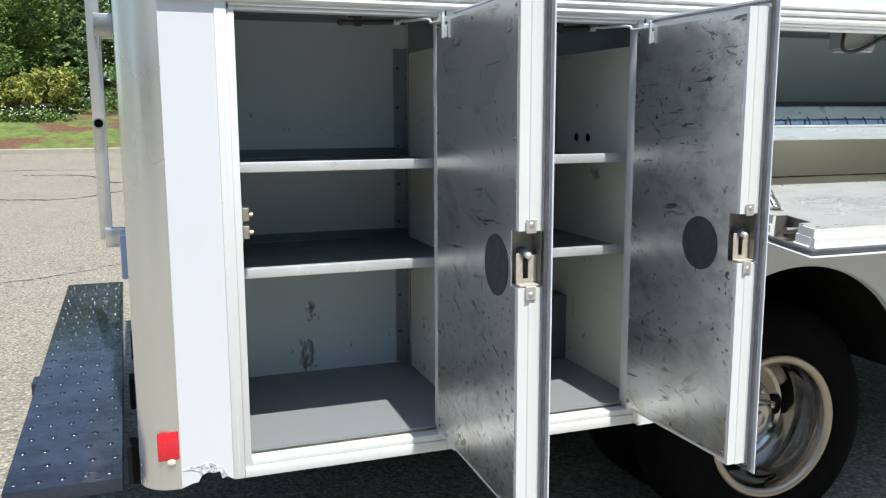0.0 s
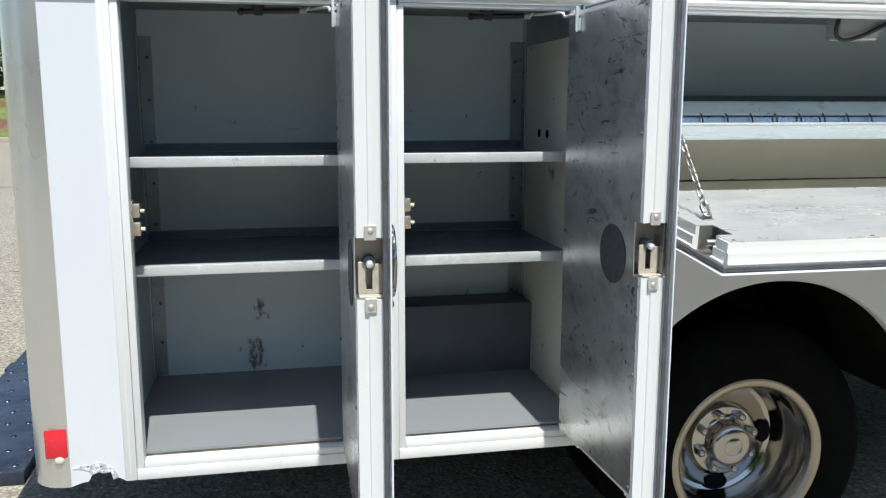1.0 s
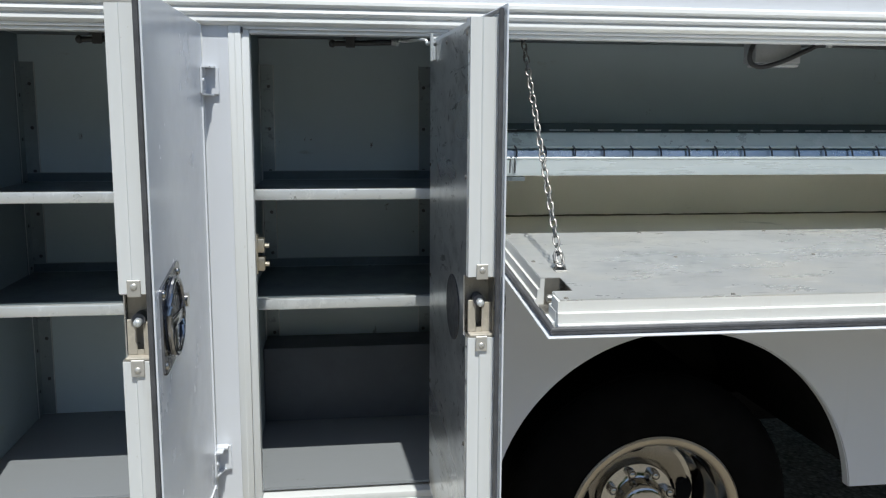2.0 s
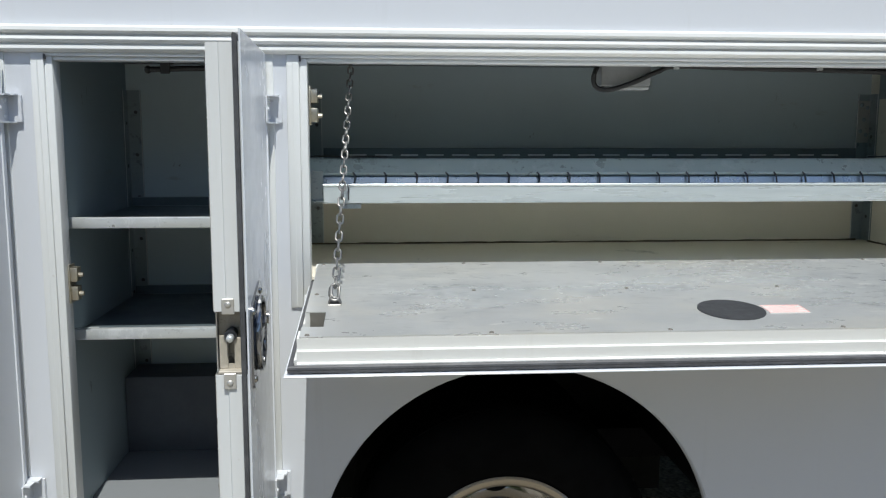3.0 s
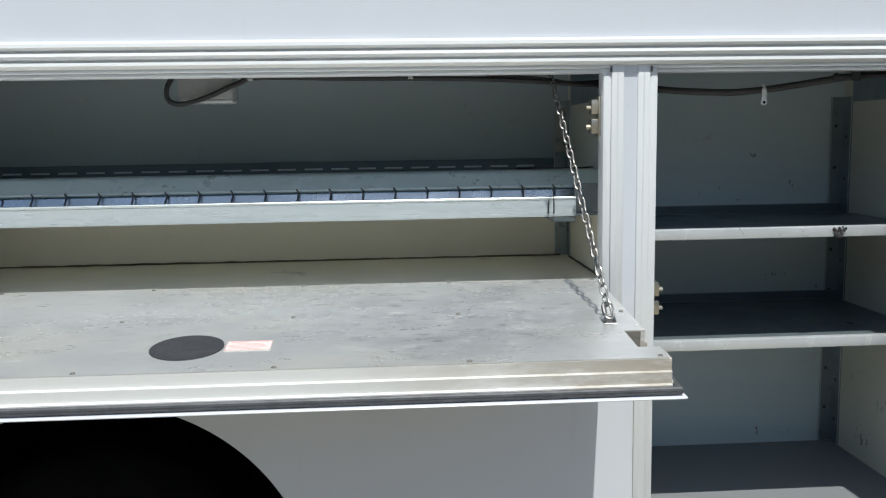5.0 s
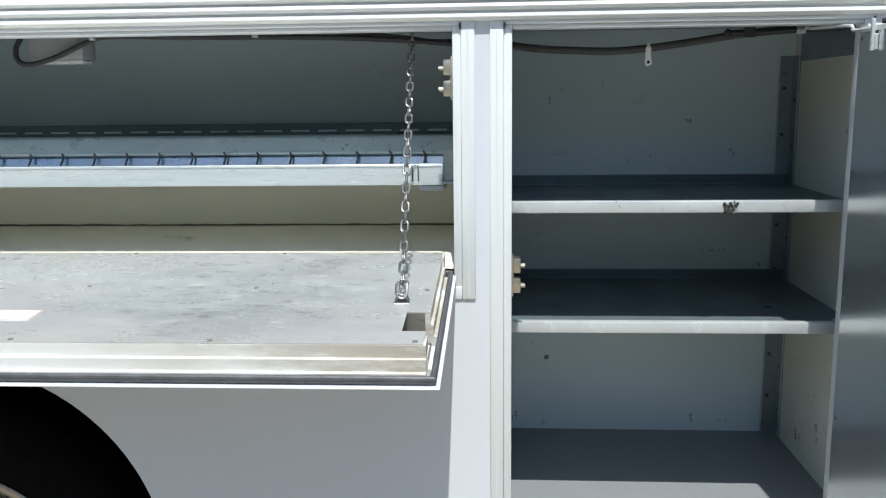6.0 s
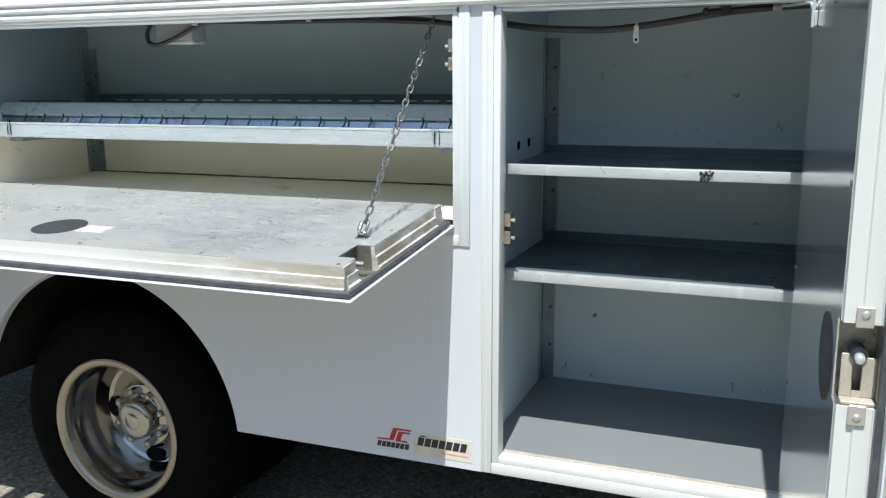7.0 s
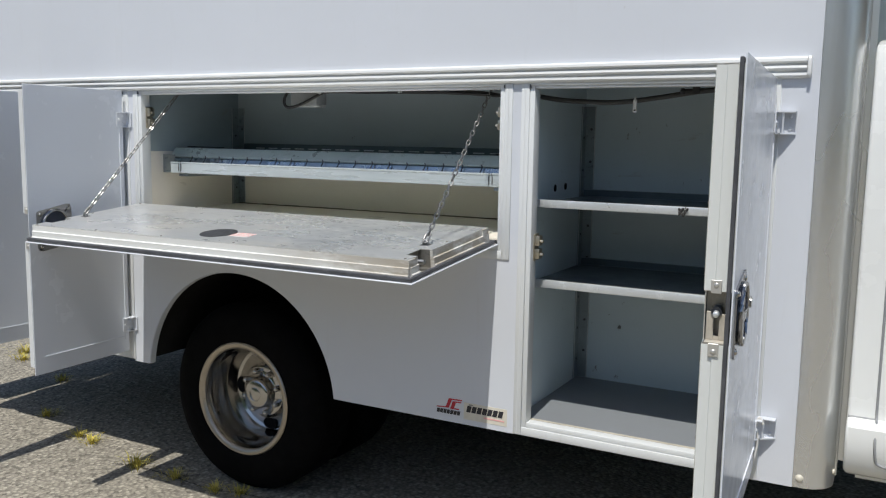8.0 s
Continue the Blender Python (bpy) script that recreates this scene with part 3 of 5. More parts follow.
def build_frames():
    for x0, x1, z0, z1 in OPEN.values():
        bm = B()
        w, m = 0.042, 0.016
        top = Z_HEAD - z1
        for a, b, c, d, y0, y1 in (
                (x0 - w, x0 - m, z0 - w, z1 + top - 0.002, -0.0165, 0.012), (x1 + m, x1 + w, z0 - w, z1 + top - 0.002, -0.0165, 0.012),
                (x0 - m, x1 + m, z0 - w, z0 - m, -0.0165, 0.012),
                (x0 - m, x0, z0 - m, z1 + 0.008, -0.013, 0.030), (x1, x1 + m, z0 - m, z1 + 0.008, -0.013, 0.030),
                (x0, x1, z0 - m, z0, -0.013, 0.034), (x0 - m, x1 + m, z1 + 0.008, z1 + top - 0.002, -0.016, 0.012), (x0, x1, z1, z1 + 0.008, -0.010, 0.030)):
            box(bm, a, b, y0, y1, c, d, 0.0022)
        f = part("face_frame", bm, M_FRAME, truck)
        # grooves of the extrusion
        for p, q in ((x0 - 0.030, x0 - 0.028), (x1 + 0.028, x1 + 0.030)):
            part("frame_bead", box(B(), p, q, -0.0173, -0.0155, z0 - w + 0.004, z1), M_FRAME, f)
        # short plastic corner blocks at the head
        for x in (x0 - m, x1 + m - 0.003):
            part("corner_gasket", box(B(), x, x + 0.004, -0.018, 0.02, z1 + 0.001, z1 + 0.012), M_SEAL, f)


# The first compartment's right wall takes the brightened cream to look lit.
COMP = {"c1": (-0.030, 0.574, 0.566, M_LINER, M_CREAM_BRIGHT), "c2": (0.588, 1.062, 0.565, M_LINER, M_LINER_WARM),
        "c3": (1.074, 2.688, 1.107, M_LINER_SHADED, M_LINER_WARM), "c4": (2.700, 3.464, 0.544, M_LINER, M_LINER_WARM)}
BACK, CEIL = 0.580, 1.600


def build_compartments():
    for key, (x0, x1, zf, lin, side) in COMP.items():
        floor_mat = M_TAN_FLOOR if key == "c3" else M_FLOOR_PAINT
        c = part("storage_compartment", box(B(), x0, x1, BACK, BACK + 0.006, zf - 0.04, CEIL), lin, truck, "open painted steel storage compartment")
        # Left walls, save in c4, wear the copy with shade painted in.
        for a, b, paint in ((x0 - 0.006, x0, lin if key == "c4" else M_LINER_DIM_SIDE), (x1, x1 + 0.006, side)):
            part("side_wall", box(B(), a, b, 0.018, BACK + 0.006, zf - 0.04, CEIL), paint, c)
        edge = B()
        box(edge, x1 - 0.0025, x1 - 0.0003, 0.030, 0.058, zf + 0.002, CEIL - 0.002)
        box(edge, x1 - 0.0025, x1 - 0.0003, 0.058, BACK - 0.046, 1.515, CEIL - 0.002)
        part("panel_border", edge, M_GALV_DARK, c, "dull steel border of the side panel")
        part("compartment_ceiling", box(B(), x0, x1, 0.018, BACK, CEIL, CEIL + 0.006), M_HEAD_DARKENED, c)
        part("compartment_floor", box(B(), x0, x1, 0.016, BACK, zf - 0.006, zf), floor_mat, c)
        # folded corner angles
        for a, s in ((x0, 1), (x1, -1)):
            bm = B()
            lo, hi = zf + 0.002, CEIL - 0.07
            box(bm, a, a + s * 0.038, BACK - 0.003, BACK, lo, hi)
            box(bm, a, a + s * 0.003, BACK - 0.045, BACK - 0.003, lo, hi)
            edge = B()
            box(edge, a + s * 0.003, a + s * 0.0045, BACK - 0.0455, BACK - 0.043, lo, hi)
            box(edge, a + s * 0.036, a + s * 0.0385, BACK - 0.0042, BACK - 0.003, lo, hi)
            ang = part("corner_angle", bm, M_GALV_DARK, c, "punched galvanised corner angle")
            part("angle_edge", edge, M_GALV, ang)
            for k, z in enumerate([lo + 0.07 + 0.115 * i for i in range(int((hi - lo - 0.1) / 0.115) + 1)]):
                part("punched_hole", rod(B(), (a + s * 0.0032, BACK - 0.022, z), (a + s * 0.0044, BACK - 0.022, z), 0.0048, 10), M_SEAL, ang)
                part("punched_hole", rod(B(), (a + s * 0.024, BACK - 0.0045, z + 0.03), (a + s * 0.024, BACK - 0.0032, z + 0.03), 0.0048, 10), M_SEAL, ang)
    # Sheets laid over the lower walls, coloured as bounced light brightens them.
    part("lit_lower_back", box(B(), 1.077, 2.685, BACK - 0.0028, BACK - 0.0002, 1.1075, 1.343), M_CREAM_BRIGHT, truck, "lower back wall below the rack, cream brightened as lit")
    part("lit_lower_side", box(B(), 1.0742, 1.0765, 0.035, BACK - 0.05, 1.1075, 1.343), M_CREAM_BRIGHT, truck, "lower side wall below the rack, cream brightened as lit")
    part("lit_lower_side", box(B(), 2.6852, 2.6875, 0.060, BACK - 0.05, 1.1075, 1.343), M_CREAM_BRIGHT, truck, "lower side wall below the rack, cream brightened as lit")
    for x in (2.668,):
        p = part("bolt_plate", box(B(), x - 0.019, x + 0.019, BACK - 0.0062, BACK - 0.0032, 1.392, 1.512, 0.001, 1), M_STEEL, truck, "drilled steel bolt plate")
        for dx, z in ((-0.008, 1.500), (0.009, 1.492), (0.0, 1.458), (-0.008, 1.425), (0.009, 1.415)):
            part("bolt_head", dome(B(), (x + dx, BACK - 0.0064, z), (0, -1, 0), 0.006, 0.6), M_GALV_DARK, p)
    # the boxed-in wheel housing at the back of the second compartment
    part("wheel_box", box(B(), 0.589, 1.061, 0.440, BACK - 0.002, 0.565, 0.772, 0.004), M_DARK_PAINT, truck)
    # punched holes in the walls beside the shelves
    for pts, x, s in ((((0.33, 1.268), (0.40, 1.268)), 1.0615, -1), (((0.298, 1.253), (0.395, 1.255)), 2.7005, 1)):
        for y, z in pts:
            part("punched_hole", rod(B(), (x, y, z), (x + s * 0.001, y, z), 0.012, 16), M_BLACK, truck)
    # latch strikers on the jambs
    for x, s, z in ((0.016, 1, 1.117), (0.612, 1, 1.117), (2.749, 1, 1.107), (1.121, 1, 1.492), (2.636, -1, 1.492)):
        bm = B()
        for dz, dx in ((0.0, 0.0), (-0.040, 0.0)):
            box(bm, x, x + s * 0.018, 0.010, 0.036, z + dz - 0.014, z + dz + 0.016, 0.002)
            rod(bm, (x + s * 0.017, 0.020, z + dz), (x + s * 0.027, 0.020, z + dz), 0.005, 8)
        box(bm, x, x + s * 0.004, 0.006, 0.040, z - 0.060, z + 0.022, 0.001)
        part("latch_striker", bm, M_ZINC, truck, "yellow zinc latch striker")


    for key, (x0, x1, z0, z1) in OPEN.items():
        if key != "c3":
            part("sill_dust", box(B(), x0 + 0.001, x1 - 0.001, 0.0215, 0.0335, z0 + 0.0002, z0 + 0.0014), M_SILL_DIRT, truck, "beige dust film on the sill")
    rng = random.Random(5)
    bm = tube(B(), [(x, 0.024 + rng.uniform(-0.002, 0.002), 0.5545 + rng.uniform(-0.001, 0.001)) for x in [0.02 + 0.018 * k for k in range(25)]], 0.0024, 6)
    part("sealant_bead", bm, M_SEALANT, truck, "yellowed sealant bead along the sill")
    pts = [(1.077 + 0.03 * k, BACK - 0.003 + rng.uniform(-0.002, 0.002), 1.1075 + rng.uniform(-0.001, 0.001)) for k in range(54)]
    part("dirt_seam", tube(B(), pts, 0.0042, 6), M_DIRT, truck, "packed brown dirt along the compartment corner")
    pts = [(2.686 + rng.uniform(-0.002, 0.001), 0.03 + 0.03 * k, 1.1075 + rng.uniform(-0.001, 0.001)) for k in range(18)]
    part("dirt_seam", tube(B(), pts, 0.0042, 6), M_DIRT, truck, "packed brown dirt along the compartment corner")


# ---- hinged doors ----
STUD = finish(dome(B(), (0, 0, 0), (0, 0, 1), 0.0042, 0.55, 10), "screw", M_SCREW)
WHITE_STUD = finish(dome(B(), (0, 0, 0), (0, 0, 1), 0.0055, 0.6, 8), "rivet", M_WHITE)


def stud(parent, m, mesh=STUD, name="screw"):
    ob = new(name, mesh)
    ob.parent = parent
    if parent.type == "EMPTY":
        ob.matrix_parent_inverse = parent.matrix_basis.inverted()
    ob.matrix_basis = m
    return ob


T = 0.057
EDGE = [(0.020, 0.003), (0.020, 0.015), (0.0225, 0.017), (0.0225, 0.036), (0.025, 0.038), (0.025, T), (0.060, T), (0.060, 0.003)]
HINGE_EDGE = [(0.030, 0.003), (0.0355, T), (0.060, T), (0.060, 0.003)]
EDGE_DROP = [(0.0135, 0.003), (0.0135, 0.018), (0.0185, 0.0195), (0.0185, 0.037), (0.0230, 0.0385), (0.0230, T), (0.060, T), (0.060, 0.003)]


def loc(u, n, s):
    return Vector((-u, n, s))


def build_door(name, W, s0, s1, place, label, panel_mat, pocket=None, side_pockets=None, inset=0.036, gap=0.019, seal=0.0034, frame_mat=None, edge=EDGE, e=0.033):
    """A framed door: u runs from the hinge, n to the inner face, s along the hinge."""
    bm = B()
    box(bm, -gap, -W, 0.0, 0.003, s0, s1, 0.001, 1)
    d = part(name, bm, M_DOOR, truck, label, place)
    fold = 0.036
    bm = B()
    box(bm, -fold - 0.003, -fold, -0.0030, 0.001, s0 + 0.05, s1 - 0.09)
    part("skin_crease", bm, M_DOOR, d, place=place)
    part("skin_crease", box(B(), -W + 0.045, -0.045, -0.0028, 0.001, s0 + 0.060, s0 + 0.063), M_DOOR, d, place=place)
    bm = B()
    gaps = [(s0 + 0.02, s1 - 0.02)] if pocket is None else [(s0 + 0.02, pocket[0]), (pocket[1], s1 - 0.02)]
    for a, b in gaps:
        prism(bm, edge, a, b, lambda p, q, s: loc(W - p, q, s))
    prism(bm, HINGE_EDGE if pocket else edge, s0 + 0.02, s1 - 0.02, lambda p, q, s: loc(p, q, s))
    ends = [(0.058, W - 0.058)] if side_pockets is None else [(0.058, side_pockets[0]), (side_pockets[1], W - 0.03)]
    for a, b in ends:
        prism(bm, edge, a, b, lambda p, q, s: loc(s, q, s1 - p))
        prism(bm, edge, a, b, lambda p, q, s: loc(s, q, s0 + p))
    part("door_frame", bm, frame_mat or M_FRAME, d, "white stepped door frame", place=place)
    # seal round the edge
    bm = B()
    c = 0.010
    h0 = max(c, gap + 0.002)
    loop = [(h0, s0 + c), (W - c, s0 + c), (W - c, s1 - c), (h0, s1 - c)]
    for r, n in ((seal, 0.0075 + seal), (seal * 0.85, 0.0085)):
        rings = []
        for k, (p, q) in enumerate(loop):
            su, ss = (1 if p < W / 2 else -1), (1 if q < (s0 + s1) / 2 else -1)
            rings.append([bm.verts.new(loc(p + su * r * math.cos(w), n + r * math.sin(w), q + ss * r * math.cos(w))) for w in [2 * math.pi * v / 10 for v in range(10)]])
        for ra, rb in zip(rings, rings[1:] + rings[:1]):
            for v in range(10):
                bm.faces.new((ra[v], ra[(v + 1) % 10], rb[(v + 1) % 10], rb[v]))
    bmesh.ops.recalc_face_normals(bm, faces=bm.faces)
    part("door_seal", bm, M_SEAL, d, "dark rubber door seal", place=place)
    # inner panel, notched at the latch
    h = inset
    pts = [(h, s0 + e), (W - e, s0 + e)]
    if pocket:
        pts += [(W - e, pocket[0]), (W - e - 0.022, pocket[0]), (W - e - 0.022, pocket[1]), (W - e, pocket[1])]
    pts += [(W - e, s1 - e), (h, s1 - e)]
    if side_pockets:
        a, b = side_pockets
        pts = [(h, s0 + e), (a, s0 + e), (a, s0 + e + 0.035), (b, s0 + e + 0.035), (b, s0 + e), (W - e, s0 + e),
               (W - e, s1 - e), (b, s1 - e), (b, s1 - e - 0.035), (a, s1 - e - 0.035), (a, s1 - e), (h, s1 - e)]
    part("inner_panel", prism(B(), pts, T, T + 0.0022, lambda p, q, s: loc(p, s, q)), panel_mat, d, "scuffed bare aluminium inner panel", place=place)
    k = max(2, round((s1 - s0) / 0.29))
    for i in range(k + 1):
        s = s0 + e + 0.012 + (s1 - s0 - 2 * e - 0.024) * i / k
        for u in (h + 0.009, W - e - 0.008):
            if pocket and u > W / 2 and pocket[0] - 0.02 < s < pocket[1] + 0.02:
                continue
            stud(d, place @ Matrix.Translation(loc(u, T + 0.0022, s)) @ Matrix.Rotation(radians(-90), 4, "X"))
    for s in (s0 + e + 0.012, s1 - e - 0.012):
        stud(d, place @ Matrix.Translation(loc(W * 0.5, T + 0.0022, s)) @ Matrix.Rotation(radians(-90), 4, "X"))
    if pocket:
        a, b = pocket
        bm = B()
        box(bm, -W + 0.066, -W + 0.069, 0.010, T, a, b, 0.001, 1)
        box(bm, -W + 0.028, -W + 0.066, 0.010, 0.012, a, b)
        box(bm, -W + 0.028, -W + 0.066, 0.010, T, a, a + 0.002)
        box(bm, -W + 0.028, -W + 0.066, 0.010, T, b - 0.002, b)
        part("latch_pocket", bm, M_POCKET, d, "stained steel latch pocket", place=place)
        mid = a + 0.062
        plate = B()
        for n0, n1, top in ((0.012, 0.029, mid - 0.004), (0.039, T - 0.004, mid)):
            box(plate, -W + 0.044, -W + 0.047, n0, n1, a + 0.006, top, 0.001, 1)
        box(plate, -W + 0.044, -W + 0.047, 0.029, 0.039, a + 0.006, a + 0.014)
        box(plate, -W + 0.026, -W + 0.047, 0.012, T - 0.004, a + 0.002, a + 0.006, 0.001, 1)
        part("latch_plate", plate, M_LATCH, d, "stained beige latch plate with a slot", place=place)
        bm = rod(B(), loc(W - 0.066, 0.034, mid), loc(W - 0.040, 0.034, mid), 0.0100, 16)
        part("latch_collar", bm, M_SEAL, d, place=place)
        bm = rod(B(), loc(W - 0.046, 0.034, mid - 0.001), loc(W - 0.030, 0.034, mid - 0.003), 0.0062, 14)
        dome(bm, loc(W - 0.030, 0.034, mid - 0.003), loc(1, 0, 0), 0.0062, 0.5)
        part("latch_bolt", bm, M_GALV, d, place=place)
        for s, t in ((b, 1), (a, -1)):
            bm = box(B(), -W + 0.0190, -W + 0.0226, 0.024, 0.044, s - 0.004 * t, s + 0.022 * t, 0.001, 1)
            dome(bm, loc(W - 0.0192, 0.034, s + 0.012 * t), loc(1, 0, 0), 0.0055, 0.5)
            part("latch_tab", bm, M_TAB, d, place=place)
    if side_pockets:
        a, b = side_pockets
        for s, t in ((s0, 1), (s1, -1)):
            bm = B()
            box(bm, -a + 0.000, -a - 0.002, 0.008, T + 0.001, s + t * 0.031, s + t * 0.070)
            box(bm, -b, -b + 0.002, 0.008, T + 0.001, s + t * 0.031, s + t * 0.070)
            box(bm, -a, -b, 0.008, T + 0.001, s + t * 0.068, s + t * 0.071)
            box(bm, -a, -b, 0.006, 0.009, s + t * 0.022, s + t * 0.070)
            part("latch_pocket", bm, M_POCKET, d, "stained steel latch pocket", place=place)
            bm = rod(B(), loc((a + b) / 2, 0.033, s + t * 0.068), loc((a + b) / 2, 0.033, s + t * 0.026), 0.007, 14)
            part("latch_bolt", bm, M_STEEL, d, place=place)
    return d


def add_handle(d, u, s, place):
    """A D-ring paddle handle sunk in a dark chrome plate on the outer face."""
    k = 1.2

    def at(p, n, q):
        return loc(u + k * p, n, s + 1.06 * q)

    pts = [(-0.062, -0.062), (0.050, -0.078), (0.060, -0.070), (0.062, 0.056), (-0.050, 0.078), (-0.060, 0.070)]
    bm = prism(B(), pts, -0.004, 0.0, lambda p, q, t: at(p, t, q))
    bmesh.ops.bevel(bm, geom=[e for e in bm.edges if abs(e.verts[0].co.y - e.verts[1].co.y) > 0.003], offset=0.010, segments=3, affect="EDGES", profile=0.5)
    part("handle_plate", bm, M_HANDLE, d, "dark chrome handle plate", place=place)
    bm = B()
    bmesh.ops.create_uvsphere(bm, u_segments=28, v_segments=12, radius=1.0, matrix=Matrix.Translation(at(0, -0.0035, 0)) @ Matrix.Rotation(radians(90), 4, "X") @ Matrix.Diagonal((0.049 * k, 0.066, 0.007, 1)))
    part("handle_dish", bm, M_STEP, d, place=place)
    n = 28
    ring = [at(0.046 * math.cos(2 * math.pi * j / n), -0.010, 0.058 * math.sin(2 * math.pi * j / n)) for j in range(n)]
    part("handle_ring", tube(B(), ring + ring[:2], 0.0048), M_HANDLE, d, place=place)
    bm = B()
    box(bm, -u - 0.047 * k, -u + 0.047 * k, -0.013, -0.006, s - 0.015, s + 0.006, 0.003)
    box(bm, -u - 0.016, -u + 0.016, -0.011, -0.006, s - 0.060, s - 0.012, 0.003)
    part("handle_paddle", bm, M_HANDLE, d, place=place)
    part("lock_knob", rod(B(), at(-0.056, -0.002, 0.012), at(-0.056, -0.018, 0.012), 0.012, 18), M_CHROME, d, place=place)
    for p, q in ((-0.046, 0.060), (0.050, 0.046), (-0.048, -0.050), (0.048, -0.062)):
        part("handle_rivet", dome(B(), at(p, -0.004, q), loc(0, -1, 0), 0.0065, 0.7), M_CHROME, d, place=place)


def add_hinges(d, hx, place, strapped):
    for z in (1.463, 0.657):
        bm = B()
        box(bm, hx + 0.018, hx + 0.050, -0.0165, -0.0125, z - 0.028, z + 0.028, 0.001, 1)
        box(bm, hx + 0.018, hx + 0.050, -0.040, -0.0165, z + 0.026, z + 0.029)
        prism(bm, [(hx + 0.050, -0.016), (hx + 0.016, -0.016), (hx + 0.016, -0.040)], z - 0.029, z - 0.026, lambda p, q, s: (p, q, s))
        part("post_hinge_leaf", bm, M_WHITE, d)
        if strapped:
            bm = box(B(), hx - 0.018, hx + 0.015, -0.0435, -0.0400, z - 0.026, z + 0.026, 0.001, 1)
            part("hinge_strap", bm, M_WHITE, d)
            for dx, dz in ((-0.008, -0.015), (-0.008, 0.015), (0.006, 0.0)):
                stud(d, Matrix.Translation((hx + dx, -0.0437, z + dz)) @ Matrix.Rotation(radians(90), 4, "X"), WHITE_STUD, "rivet")
        part("hinge_pin", rod(B(), (hx + 0.014, -0.030, z - 0.028), (hx + 0.014, -0.030, z + 0.028), 0.009, 14), M_WHITE, d)
        bm = box(B(), -0.052, -0.002, -0.0045, -0.0005, z - 0.026, z + 0.026, 0.001, 1)
        box(bm, -0.006, 0.001, -0.030, -0.0005, z - 0.026, z + 0.026)
        box(bm, -0.050, -0.006, -0.018, -0.0040, z + 0.0255, z + 0.0285)
        prism(bm, [(0.050, -0.003), (0.006, -0.003), (0.006, -0.018)], z - 0.0285, z - 0.0255, loc)
        part("door_hinge_leaf", bm, M_WHITE, d, place=place)
        for dz in (-0.016, 0.016):
            stud(d, Matrix.Translation((hx + 0.036, -0.017, z + dz)) @ Matrix.Rotation(radians(90), 4, "X"), WHITE_STUD, "rivet")
            stud(d, place @ Matrix.Translation(loc(0.022, -0.0045, z + dz)) @ Matrix.Rotation(radians(90), 4, "X"), WHITE_STUD, "rivet")
        stud(d, place @ Matrix.Translation(loc(0.042, -0.0045, z)) @ Matrix.Rotation(radians(90), 4, "X"), WHITE_STUD, "rivet")


